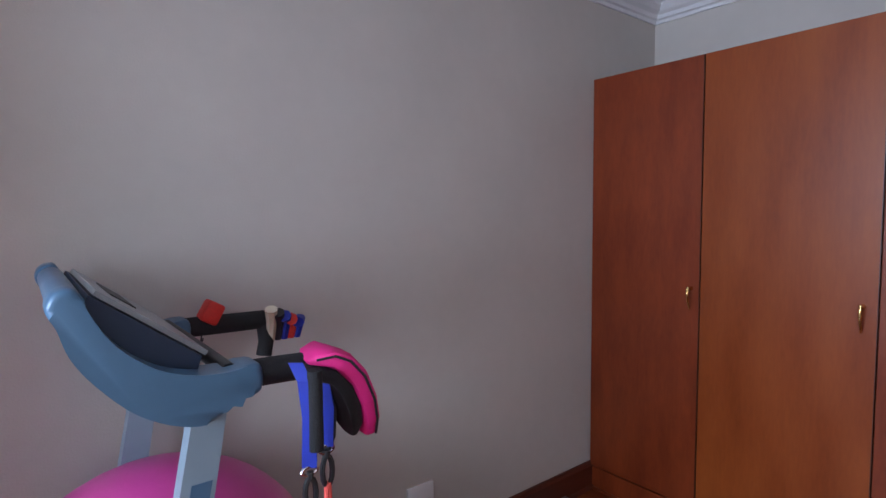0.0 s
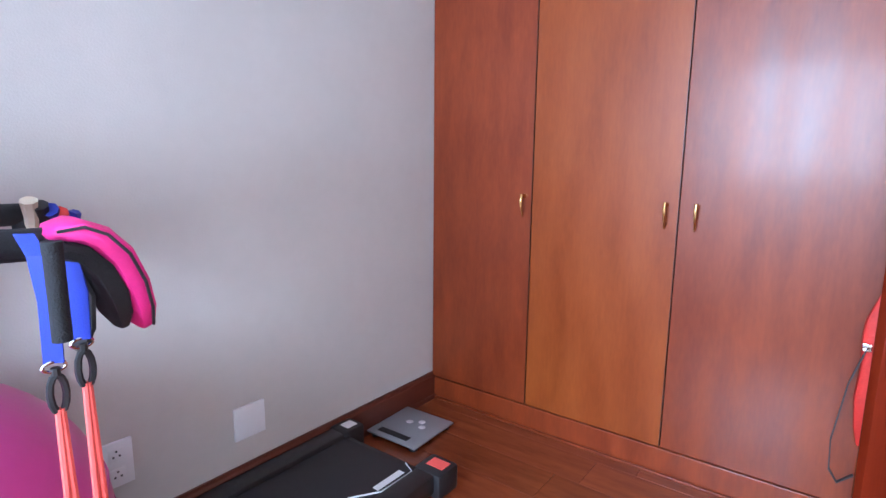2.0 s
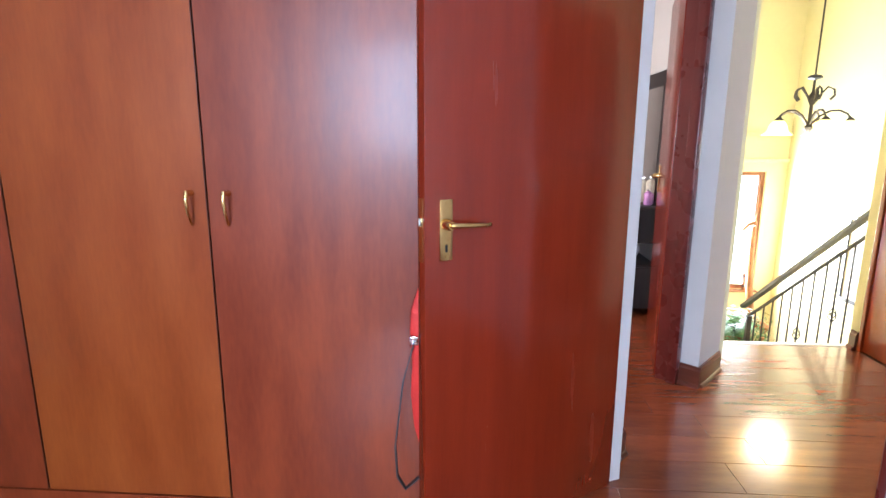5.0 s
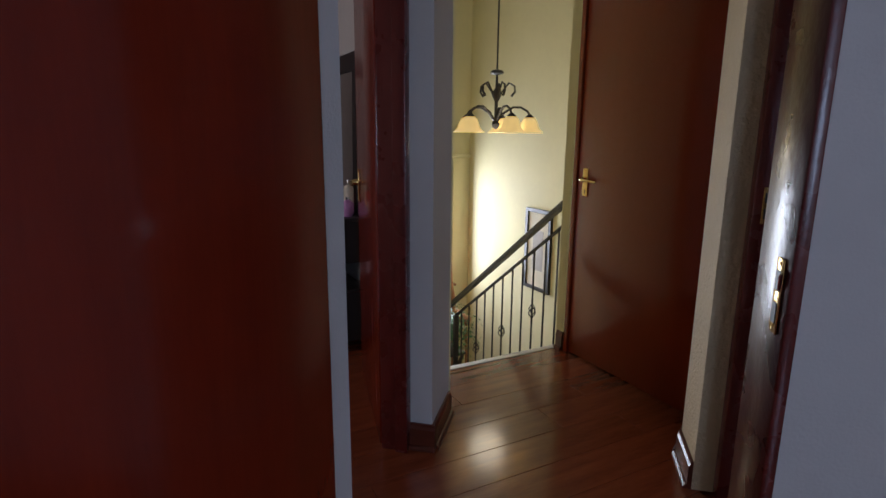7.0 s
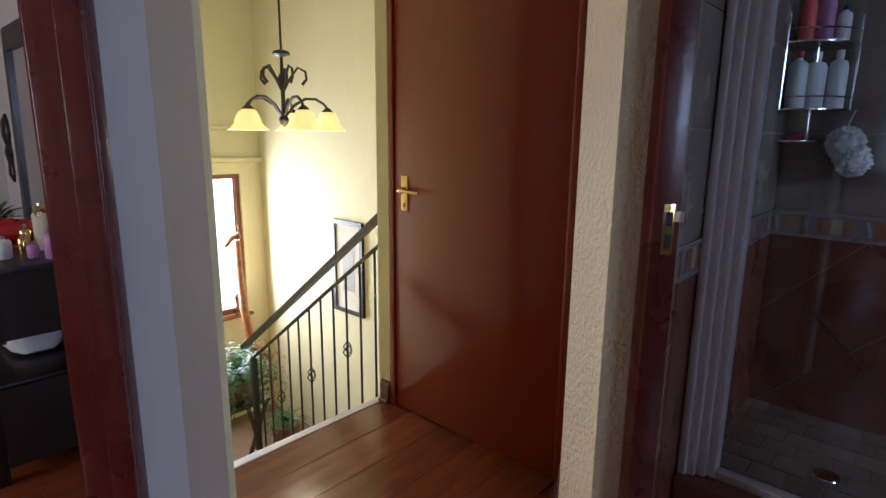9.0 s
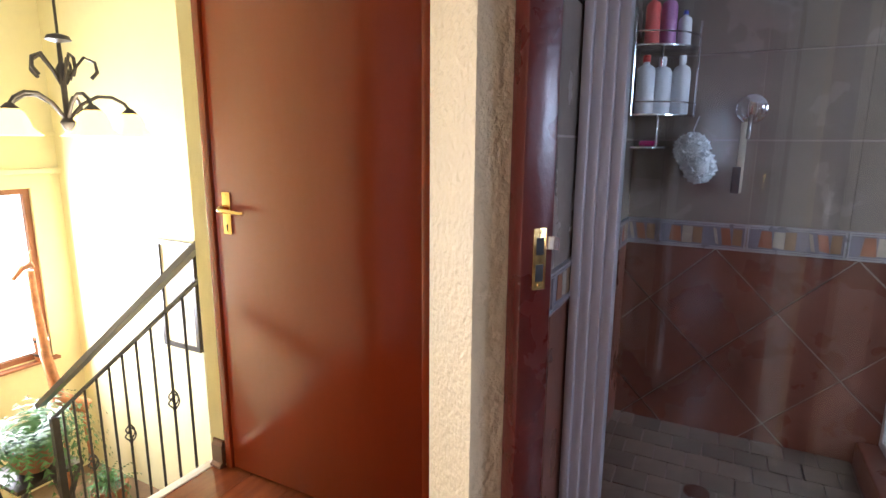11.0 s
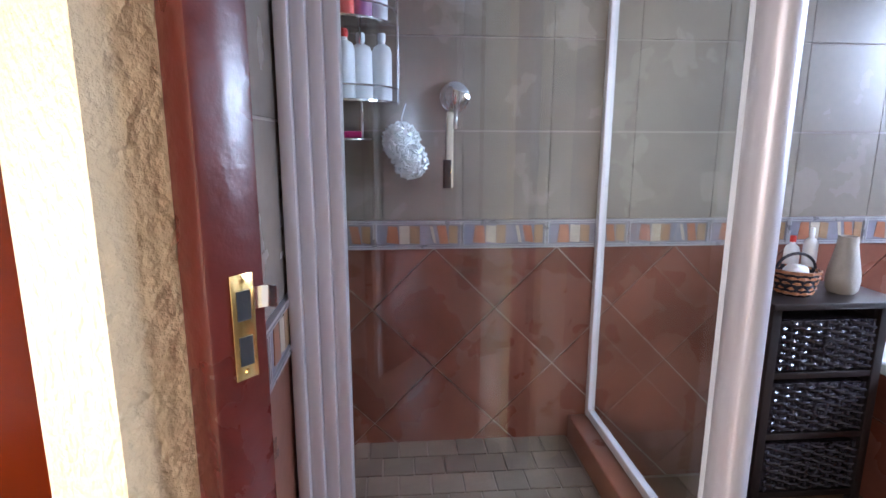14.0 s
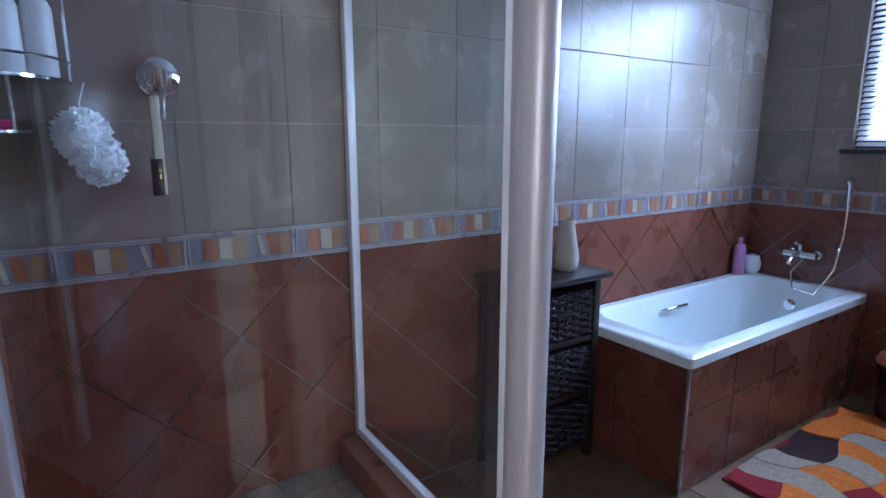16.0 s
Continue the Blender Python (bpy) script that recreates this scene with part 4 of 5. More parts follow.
for i, (x, z0, z1, y) in enumerate(((2.14, 1.15, 0.952, 0.0), (2.19, 1.13, 0.97, 0.03))):
    st = thing("resistance_strap", "blue webbing strap with black snap hook and coral rubber band", "strap", pose(x, y, 0), "straps on the treadmill")
    part("webbing", strip(NB(), [(-0.005, 0, z0), (0.0, -0.03, z0 - 0.03), (0.006, -0.035, (z0 + z1) / 2), (0.005, -0.03, z1)], 0.028, 0.004, (1, -0.8, 0)), BLUE, st, "royal blue webbing", False)
    part("ring", tube(NB(), [(0.005 + 0.016 * math.cos(2 * math.pi * k / 12), -0.03, z1 - 0.006 + 0.008 * math.sin(2 * math.pi * k / 12)) for k in range(13)], 0.0028, 6), STEEL, st)
    part("snap_hook", carabiner(NB(), 0.006, -0.03, z1 - 0.008), BLACK, st, "black snap hook")
    part("rubber_band", tube(NB(), [(0.008, -0.03, z1 - 0.075), (0.014, -0.03, z1 - 0.3), (0.028, -0.03, z1 - 0.62), (0.02, -0.03, z1 - 0.82), (0.006, -0.03, z1 - 0.62), (0.002, -0.03, z1 - 0.3), (0.004, -0.03, z1 - 0.075)], 0.006, 8), CORAL, st, "coral rubber tube")
roll = thing("foam_handle", "dark foam exercise handle hanging from the treadmill grip", "handle", pose(2.158, -0.035, 0.985))
part("tube", tube(NB(), [(0, 0, 0.0), (0, 0, 0.155)], 0.0145, 12), GRIP, roll)
wrap = thing("printed_cloth", "patterned cloth wrap in blue, red and cream on the far grip", "cloth", pose(2.325, FARY - 0.03, 1.075))
for k, mt in enumerate((PAPER, BLACK, BLUE, RED, BLUE)):
    part("fold", tube(NB(), [(-0.03 + 0.02 * k, -0.02, 0.085 - 0.012 * k), (-0.022 + 0.022 * k, 0.0, 0.045), (-0.02 + 0.02 * k, 0.02, -0.012)], 0.019, 8, 0.013), mt, wrap)

for (x, z, w, h, lb) in ((2.867, 0.24, 0.125, 0.125, "blank white wall plate above the skirting"), (2.425, 0.27, 0.1, 0.145, "white double wall socket low on the wall")):
    pl = thing("wall_socket", lb, "socket", pose(x, NORTH, z))
    part("plate", box(NB(), 0, -0.012, 0, w, -0.0005, h, 0.003), WHITE, pl)
    if w < 0.12:
        for k in range(2):
            part("outlet", box(NB(), 0.03, -0.0148, 0.02 + 0.066 * k, 0.074, -0.0122, 0.06 + 0.066 * k, 0.001), WHITE, pl)
            for dx, dz in ((-0.009, -0.006), (0.009, -0.006), (0, 0.01)):
                part("pin_hole", box(NB(), 0.052 + dx - 0.003, -0.0152, 0.04 + 0.066 * k + dz - 0.003, 0.052 + dx + 0.003, -0.0135, 0.04 + 0.066 * k + dz + 0.003), BLACK, pl, "", False)
sc = thing("bathroom_scale", "flat grey glass bathroom scale lying beside the treadmill", "scale", pose(3.66, 0.555, 0.0, 0, 0, 2))
part("plate", box(NB(), -0.148, -0.14, 0.018, 0.148, 0.14, 0.027, 0.003), MILL_GREY, sc, "grey glass plate")
for sx in (-0.12, 0.12):
    for sy in (-0.11, 0.11):
        part("foot", lathe(NB(), [(0.02, 0), (0.018, 0.018)], (sx, sy, 0), 12), BLACK, sc)
part("display", box(NB(), -0.12, -0.07, 0.0268, -0.085, 0.1, 0.0285), BLACK, sc, "", False)
for x, y in ((0.03, 0.03), (0.06, -0.02), (0.02, -0.05)):
    part("flower_print", lathe(NB(), [(0.018, 0), (0.017, 0.0006)], (x, y, 0.0271), 8), WHITE, sc)
bag = thing("red_bag", "red bag with a black strap hanging behind the open door", "bag", pose(3.985, -1.10, 0.42))
part("pouch", padded(NB(), [(0.01, 0.46, 0.008, 0.004), (0.0, 0.42, 0.022, 0.012), (-0.008, 0.36, 0.042, 0.02), (-0.004, 0.3, 0.046, 0.026), (-0.008, 0.2, 0.04, 0.024), (0.0, 0.1, 0.046, 0.026), (-0.002, 0.0, 0.036, 0.022), (0.004, -0.06, 0.022, 0.01)], 0.012), RED, bag)
part("strap", strip(NB(), [(-0.034, 0.04, 0.28), (-0.034, 0.075, 0.15), (-0.034, 0.1, -0.05), (-0.034, 0.095, -0.15), (-0.034, 0.07, -0.19), (-0.034, 0.03, -0.15)], 0.016, 0.004, (1, 0, 0)), BLACK, bag, "black webbing strap", False)
part("buckle", box(NB(), -0.042, 0.03, 0.265, -0.033, 0.055, 0.29, 0.002), STEEL, bag)
part("hanging_loop", tube(NB(), [(0.0, -0.03, 0.4), (0.0, -0.03, 0.52), (0.02, -0.035, 0.62)], 0.006, 6), BLACK, bag)

# ---- bathroom ----
BT = 0.515
bath = thing("bathtub", "white enamel built-in bathtub with a chrome grip", "bathtub", pose(1.216, B_SOUTH, 0))
BL, BW = 1.42, 0.595


def rounded(x0, y0, x1, y1, r, n=6):
    out = []
    for cx, cy, a0 in ((x1 - r, y1 - r, 0), (x0 + r, y1 - r, 90), (x0 + r, y0 + r, 180), (x1 - r, y0 + r, 270)):
        out += [(cx + r * math.cos(radians(a0 + 90 * k / n)), cy + r * math.sin(radians(a0 + 90 * k / n))) for k in range(n + 1)]
    return out


bm = NB()
loops = []
for x0, y0, x1, y1, r, z in ((0.004, 0.012, BL, BW, 0.02, BT - 0.04), (0.004, 0.012, BL, BW, 0.02, BT - 0.006), (0.008, 0.016, BL - 0.006, BW - 0.006, 0.02, BT), (0.055, 0.055, BL - 0.1, BW - 0.055, 0.1, BT), (0.066, 0.066, BL - 0.112, BW - 0.066, 0.1, BT - 0.012), (0.11, 0.1, BL - 0.24, BW - 0.1, 0.12, 0.2), (0.15, 0.14, BL - 0.3, BW - 0.14, 0.1, 0.15)):
    loops.append([bm.verts.new((x, y, z)) for x, y in rounded(x0, y0, x1, y1, r)])
for q, w in zip(loops, loops[1:]):
    for k in range(len(q)):
        bm.faces.new((q[k], q[(k + 1) % len(q)], w[(k + 1) % len(q)], w[k]))
bm.faces.new(loops[-1])
part("tub", bm, CERAMIC, bath)
part("overflow", lathe(NB(), [(0.03, 0), (0.028, 0.006), (0.012, 0.008)], seg=18), STEEL, bath).matrix_local = pose(0.092, 0.3, 0.4, 0, 80)
part("drain", lathe(NB(), [(0.028, 0), (0.025, 0.004)], (0.3, 0.3, 0.15), 16), STEEL, bath)
part("grip", tube(NB(), [(0.68, 0.082, 0.44), (0.69, 0.105, 0.452), (0.76, 0.11, 0.455), (0.83, 0.105, 0.452), (0.84, 0.082, 0.44)], 0.009, 10), STEEL, bath, "chrome grip")
bm = box(NB(), 1.22, -3.80, 0.0, 2.63, -3.802, BT - 0.042)
box(bm, 2.62, B_SOUTH, 0.0, 2.6205, -3.802, BT - 0.042)
surround = setting("bath_panel", bm, GROUT, "terracotta tiled panel around the bathtub", "bath panel")


def cut(poly, x0, z0, x1, z1):
    """A convex polygon clipped to a rectangle."""
    for ax, lim, sg in ((0, x0, 1), (0, x1, -1), (1, z0, 1), (1, z1, -1)):
        out = []
        for i, p in enumerate(poly):
            q = poly[(i + 1) % len(poly)]
            a, b = sg * (p[ax] - lim), sg * (q[ax] - lim)
            if a >= 0:
                out.append(p)
            if a * b < 0:
                f = a / (a - b)
                out.append((p[0] + (q[0] - p[0]) * f, p[1] + (q[1] - p[1]) * f))
        poly = out
        if len(poly) < 3:
            return []
    return poly


def tile(poly, m, mat, parent, thick=0.005, name="tile"):
    ob = new(name, mesh_of(name, prism(NB(), poly, 0, thick, "y"), mat))
    ob.parent = parent
    ob.matrix_world = m
    return ob


TW, B0, B1 = 0.2905, 0.893, 0.988
DH = 0.2115
G = 0.0028


def tiled_wall(parent, m, length, x_off, floor, top, hole=None, diamonds=True, apex=None):
    """Grey tiles above a mosaic border, terracotta diamonds below; local x along the wall, faces local +y."""
    z = B1 + 0.002
    while z < top - 0.03:
        x = x_off - TW
        while x < length:
            a, b, c, d = max(x, 0) + G * 0.4, min(x + TW, length) - G * 0.4, z + G, min(z + 0.29, top) - G
            if b - a > 0.01:
                pieces = [(a, b, c, d)]
                if hole and a < hole[1] and b > hole[0] and d > hole[2] and c < hole[3]:
                    pieces = [q for q in ((a, min(b, hole[0]), c, d), (max(a, hole[1]), b, c, d), (max(a, hole[0]), min(b, hole[1]), c, min(d, hole[2])), (max(a, hole[0]), min(b, hole[1]), max(c, hole[3]), d)) if q[1] - q[0] > 0.004 and q[3] - q[2] > 0.004]
                for p0, p1, q0, q1 in pieces:
                    tile([(p0, q0), (p1, q0), (p1, q1), (p0, q1)], m, GREY_TILE, parent)
            x += TW
        z += 0.29
    for zz, hh in ((B0, 0.006), (B0 + 0.009, 0.003), (B1 - 0.012, 0.003), (B1 - 0.006, 0.006)):
        tile([(0, zz), (length, zz), (length, zz + hh), (0, zz + hh)], m, BORDER_TRIM, parent, 0.012, "border_strip")
    x = x_off - TW
    k = 0
    while x < length:
        a, b = max(x, 0), min(x + TW, length)
        if b - a > 0.01:
            tile([(a + 0.0035, B0 + 0.006), (b - 0.0035, B0 + 0.006), (b - 0.0035, B1 - 0.006), (a + 0.0035, B1 - 0.006)], m, MOSAICS[2], parent, 0.007, "border_tile")
            for xx in (x + 0.002, x + TW - 0.007):
                if xx > 0 and xx + 0.005 < length:
                    tile([(xx, B0 + 0.006), (xx + 0.005, B0 + 0.006), (xx + 0.005, B1 - 0.006), (xx, B1 - 0.006)], m, BORDER_TRIM, parent, 0.0115, "border_strip")
            for j, (mi, f0, f1, lean) in enumerate(((3, 0.05, 0.15, 0.0), (1, 0.155, 0.29, 0.01), (0, 0.295, 0.375, 0.012), (3, 0.49, 0.6, 0.0), (0, 0.605, 0.72, 0.0), (1, 0.725, 0.85, -0.006))):
                p, q = x + f0 * TW, x + f1 * TW
                if p > 0.005 and q < length - 0.005:
                    dz = 0.003 * ((j * 5 + k) % 3)
                    tile([(p, B0 + 0.017), (q - lean, B0 + 0.017 + dz), (q, B1 - 0.017), (p + abs(lean), B1 - 0.017 - dz / 2)], m, MOSAICS[mi], parent, 0.0085, "mosaic_chip")
        x += TW
        k += 1
    if not diamonds:
        x = x_off - TW
        while x < length:
            p = cut([(x + G, floor), (x + TW - G, floor), (x + TW - G, B0 - G), (x + G, B0 - G)], 0, floor, length, B0)
            if p:
                tile(p, m, RED_TILE, parent)
            x += TW
        return
    h = DH
    x_apex = (x_off + 0.094) % TW + h - 2 * h if apex is None else (apex - h) % (2 * h)
    for i in range(-2, int(length / h) + 3):
        for j in range(0, 7):
            if (i + j) % 2:
                continue
            cx, cz = x_apex + i * h, B0 - h * j
            g = h - G * 1.2
            p = cut([(cx - g, cz), (cx, cz - g), (cx + g, cz), (cx, cz + g)], 0.001, floor, length - 0.001, B0 - 0.002)
            if len(p) >= 3:
                tile(p, m, RED_TILE, parent)


obs = bpy.data.objects
south_len = B_EAST - B_WEST
tiled_wall(obs["wall_bathroom_south"], pose(B_WEST, B_SOUTH, 0), south_len, (4.056 - B_WEST) % TW, 0.0, 2.16, apex=4.15 - B_WEST)
tiled_wall(obs["wall_bathroom_west"], pose(B_WEST, -2.55, 0, 0, 0, -90), -2.55 - B_SOUTH, 0.11, 0.0, 2.16, (-2.55 + 2.883, -2.55 + 3.943, 1.19, 2.05))
tiled_wall(obs["wall_bathroom_east"], pose(B_EAST, B_SOUTH, 0, 0, 0, 90), 1.22, 0.17, 0.0, 2.16, None, False)
for i in range(5):
    for j in range(2):
        z0, z1 = (0.005, 0.305) if j == 0 else (0.309, BT - 0.043)
        tile([(0.003 + i * TW, z0), (min(i * TW + TW - 0.002, 1.405), z0), (min(i * TW + TW - 0.002, 1.405), z1), (0.003 + i * TW, z1)], pose(2.632, -3.80, 0, 0, 0, 180) @ pose(0, -0.008, 0), RED_TILE, surround)
        if i < 2:
            tile([(0.003 + i * 0.29, z0), (0.288 + i * 0.29, z0), (0.288 + i * 0.29, z1), (0.003 + i * 0.29, z1)], pose(2.622, -3.803, 0, 0, 0, -90), RED_TILE, surround)
part("corner_bead", box(NB(), 2.626, -3.798, 0.0, 2.634, -3.790, BT - 0.043), BORDER_TRIM, surround, "pale corner bead", False)
# floor tiles
for i in range(9):
    for j in range(8):
        x, y = B_WEST + 0.03 + i * 0.33, B_SOUTH + 0.02 + j * 0.26
        corner = Vector((x + 0.325, y + 0.255)) - ORIGIN
        if (x < 3.5 or y > -3.5) and corner.dot(N) < -0.97:
            bm = box(NB(), 0, 0, -0.01, 0.325, 0.255, 0.0)
            ob = part("tile", bm, FLOOR_TILE, obs["floor_bathroom"], "", False)
            ob.location = (x, y, 0)
# shower
SF = 0.185
bm = box(NB(), 3.66, B_SOUTH, 0.0, B_EAST, -3.61, SF - 0.006)
tray = setting("shower_floor", bm, GROUT, "raised shower floor of small grey-brown stone tiles", "shower floor")
me = mesh_of("mosaic_tile", box(NB(), -0.049, -0.049, -0.004, 0.049, 0.049, 0.004, 0.002), SHOWER_TILE)
rnd = random.Random(4)
half = mesh_of("mosaic_tile", box(NB(), -0.024, -0.049, -0.004, 0.024, 0.049, 0.004, 0.002), SHOWER_TILE)
for j in range(7):
    x = 3.665
    while x < B_EAST - 0.03:
        short = (j % 2 == 1 and x < 3.67) or x + 0.102 > B_EAST
        t_ = new("mosaic_tile", half if short else me)
        t_.parent = tray
        w = 0.052 if short else 0.102
        t_.location = (x + w / 2 + rnd.uniform(-.001, .001), B_SOUTH + 0.052 + 0.102 * j, SF - 0.004 + rnd.uniform(-0.0012, 0.0012))
        x += w
part("drain_cover", lathe(NB(), [(0.04, 0), (0.038, 0.003), (0.01, 0.002)], (4.13, -3.94, SF), 18), STEEL, tray, "steel drain cover")
bm = box(box(NB(), 3.56, B_SOUTH + 0.009, 0.0, 3.66, -3.46, 0.27, 0.006), 3.66, -3.62, 0.0, B_EAST - 0.009, -3.46, 0.27, 0.006)
setting("shower_kerb", bm, RED_TILE, "terracotta tiled kerb around the shower", "kerb")
scr = thing("shower_screen", "framed glass shower enclosure with aluminium profiles", "shower screen", pose(0, 0, 0.27))
H = 1.75
for x0, x1, y0, y1 in ((4.362, 4.386, -3.585, -3.53), (4.386, 4.410, -3.575, -3.515), (4.410, 4.434, -3.585, -3.50), (4.434, 4.456, -3.575, -3.485)):
    part("wall_profile", box(NB(), x0, y0, 0, x1, y1, H, 0.004), ALU, scr, "grooved aluminium wall profile")
post = [(3.617 + 0.036 * math.cos(radians(a)), -3.52 + 0.042 * math.sin(radians(a))) for a in range(-60, 241, 20)] + [(3.59, -3.57), (3.643, -3.57)]
part("corner_post", prism(NB(), post, 0, H, "z"), ALU, scr, "rounded aluminium corner post")
part("wall_channel", box(NB(), 3.568, B_SOUTH + 0.01, 0, 3.598, B_SOUTH + 0.04, H, 0.003), ALU, scr)
part("bottom_rail", box(NB(), 3.569, B_SOUTH + 0.04, 0.0, 3.597, -3.57, 0.03, 0.003), ALU, scr)
part("front_rail", box(NB(), 3.65, -3.57, 0.0, 4.362, -3.53, 0.025, 0.003), ALU, scr)
part("top_rail", box(NB(), 3.569, B_SOUTH + 0.04, H - 0.03, 3.597, -3.57, H, 0.003), ALU, scr)
part("front_top_rail", box(NB(), 3.65, -3.57, H - 0.03, 4.362, -3.53, H, 0.003), ALU, scr)
g1 = part("side_pane", box(NB(), 3.580, B_SOUTH + 0.03, 0.02, 3.586, -3.56, H - 0.02), GLASS, scr, "clear glass side pane", False)
g2 = part("door_pane", box(NB(), 3.64, -3.553, 0.02, 4.364, -3.547, H - 0.02), GLASS, scr, "clear glass door pane", False)
g1.visible_shadow = g2.visible_shadow = False
# caddy in the shower corner
cad = thing("shower_caddy", "chrome wire corner shelf with three tiers", "shower shelf", pose(B_EAST - 0.012, B_SOUTH + 0.012, 0))
for z in (1.25, 1.36, 1.585):
    r = 0.19 if z > 1.3 else 0.12
    part("shelf", prism(NB(), [(0, 0)] + [(-r * math.cos(radians(a)), r * math.sin(radians(a))) for a in range(0, 91, 10)], z, z + 0.006, "z"), STEEL, cad)
    if z > 1.3:
        part("guard_rail", tube(NB(), [(-r * math.cos(radians(a)), r * math.sin(radians(a)), z + 0.045) for a in range(0, 91, 10)], 0.003, 6), STEEL, cad)
for x, y in ((-0.19, 0.004), (-0.004, 0.19), (-0.08, 0.08)):
    part("post", tube(NB(), [(x, y, 1.25 if x == -0.08 else 1.36), (x, y, 1.68)], 0.004, 6), STEEL, cad)
cx, cy = B_EAST - 0.012, B_SOUTH + 0.012
for x, y, z, r, h, mt, cp, lb in ((-0.036, 0.125, 1.367, 0.031, 0.195, WHITE, RED, "white shampoo bottle with a red cap"), (-0.08, 0.062, 1.367, 0.034, 0.195, WHITE, WHITE, "white shampoo bottle"), (-0.142, 0.034, 1.367, 0.03, 0.2, WHITE, WHITE, "white shampoo bottle"), (-0.045, 0.12, 1.592, 0.024, 0.17, CORAL, RED, "orange-red shampoo bottle"), (-0.09, 0.07, 1.592, 0.027, 0.18, LILAC, WHITE, "pale pink shampoo bottle"), (-0.14, 0.04, 1.592, 0.022, 0.12, WHITE, BLUE, "white bottle with a blue label")):
    bottle("shampoo_bottle", lb + " on the shower shelf", pose(cx + x, cy + y, z), r, h, mt, cp)
soap = thing("soap", "small pink soap packet on the lowest shower shelf", "soap", pose(cx - 0.05, cy + 0.04, 1.257))
part("packet", box(NB(), -0.03, -0.015, 0, 0.03, 0.02, 0.02, 0.006), PINK, soap)
sp = thing("bath_sponge", "white mesh bath sponge hanging from the shower shelf", "sponge", pose(4.245, -4.31, 1.215))
bm = NB()
rs = random.Random(9)
for c0 in ((0.012, 0, 0.03), (-0.018, 0.004, -0.025)):
    bmesh.ops.create_icosphere(bm, subdivisions=3, radius=0.05, matrix=Matrix.Translation(c0))
for lobe in range(2):
    c0 = Vector((0.012 - 0.03 * lobe, 0.004 * lobe, 0.03 - 0.055 * lobe))
    for i in range(130):
        d = Vector((rs.gauss(0, 1), rs.gauss(0, 1), rs.gauss(0, 1))).normalized()
        a, ph, rr = d.orthogonal().normalized(), rs.uniform(0, 6.28), rs.uniform(0.038, 0.058)
        e = d.cross(a)
        ring = []
        for k in range(11):
            an = 2 * math.pi * k / 11 + ph
            w = 0.017 + 0.006 * math.sin(3 * an + ph)
            ring.append(bm.verts.new(c0 + d * (rr + 0.007 * math.sin(4 * an)) + (a * math.cos(an) + e * math.sin(an)) * w))
        root = bm.verts.new(c0 + d * rr * 0.45)
        for k in range(11):
            bm.faces.new((root, ring[k], ring[(k + 1) % 11]))
part("netting", bm, SPONGE, sp)
part("loop", tube(NB(), [(0.0, 0, 0.05), (0.01, 0, 0.1), (-0.004, 0.0, 0.145)], 0.002, 5), WHITE, sp)
mx = thing("shower_mixer", "round chrome shower mixer with a long lever on the wall", "tap", pose(4.085, B_SOUTH + 0.008, 1.385))
part("rose", lathe(NB(), [(0.05, 0), (0.048, 0.01), (0.03, 0.022)], seg=24), STEEL, mx).matrix_local = pose(0, 0, 0, -90)
part("knob", lathe(NB(), [(0.03, 0.02), (0.036, 0.04), (0.034, 0.062), (0.02, 0.072)], seg=20), STEEL, mx).matrix_local = pose(0, 0, 0, -90)
part("lever", tube(NB(), [(0, 0.06, -0.01), (0.002, 0.075, -0.06), (0.004, 0.07, -0.1)], 0.007, 8), STEEL, mx)
br = thing("squeegee_brush", "wooden brush with black bristles hanging under the mixer", "brush", pose(4.1, B_SOUTH + 0.03, 1.1))
part("handle", box(NB(), -0.01, 0, 0, 0.012, 0.012, 0.24, 0.004), PAPER, br)
part("bristles", box(NB(), -0.002, 0.012, 0.0, 0.024, 0.03, 0.09, 0.002), BLACK, br, "black bristles")

# basket cabinet between shower and bath
CX0, CX1, CY1, CT = 2.69, 3.09, -4.12, 0.757
cab = thing("basket_cabinet", "black wooden cabinet with three black wicker drawers", "cabinet", pose(CX0, B_SOUTH + 0.012, 0))
cw, cdp = CX1 - CX0, CY1 - B_SOUTH - 0.03
part("top", box(NB(), -0.025, 0.0, CT - 0.022, cw + 0.025, cdp + 0.035, CT, 0.004), DARK_WOOD, cab)
for x in (0.0, cw - 0.03):
    for y in (0.0, cdp - 0.03):
        part("leg", box(NB(), x, y, 0, x + 0.03, y + 0.03, CT - 0.022, 0.002), DARK_WOOD, cab)
    part("side_panel", box(NB(), x + 0.008, 0.03, 0.06, x + 0.022, cdp - 0.03, CT - 0.022), DARK_WOOD, cab, "", False)
part("back_panel", box(NB(), 0.03, 0.004, 0.06, cw - 0.03, 0.012, CT - 0.022), DARK_WOOD, cab, "", False)
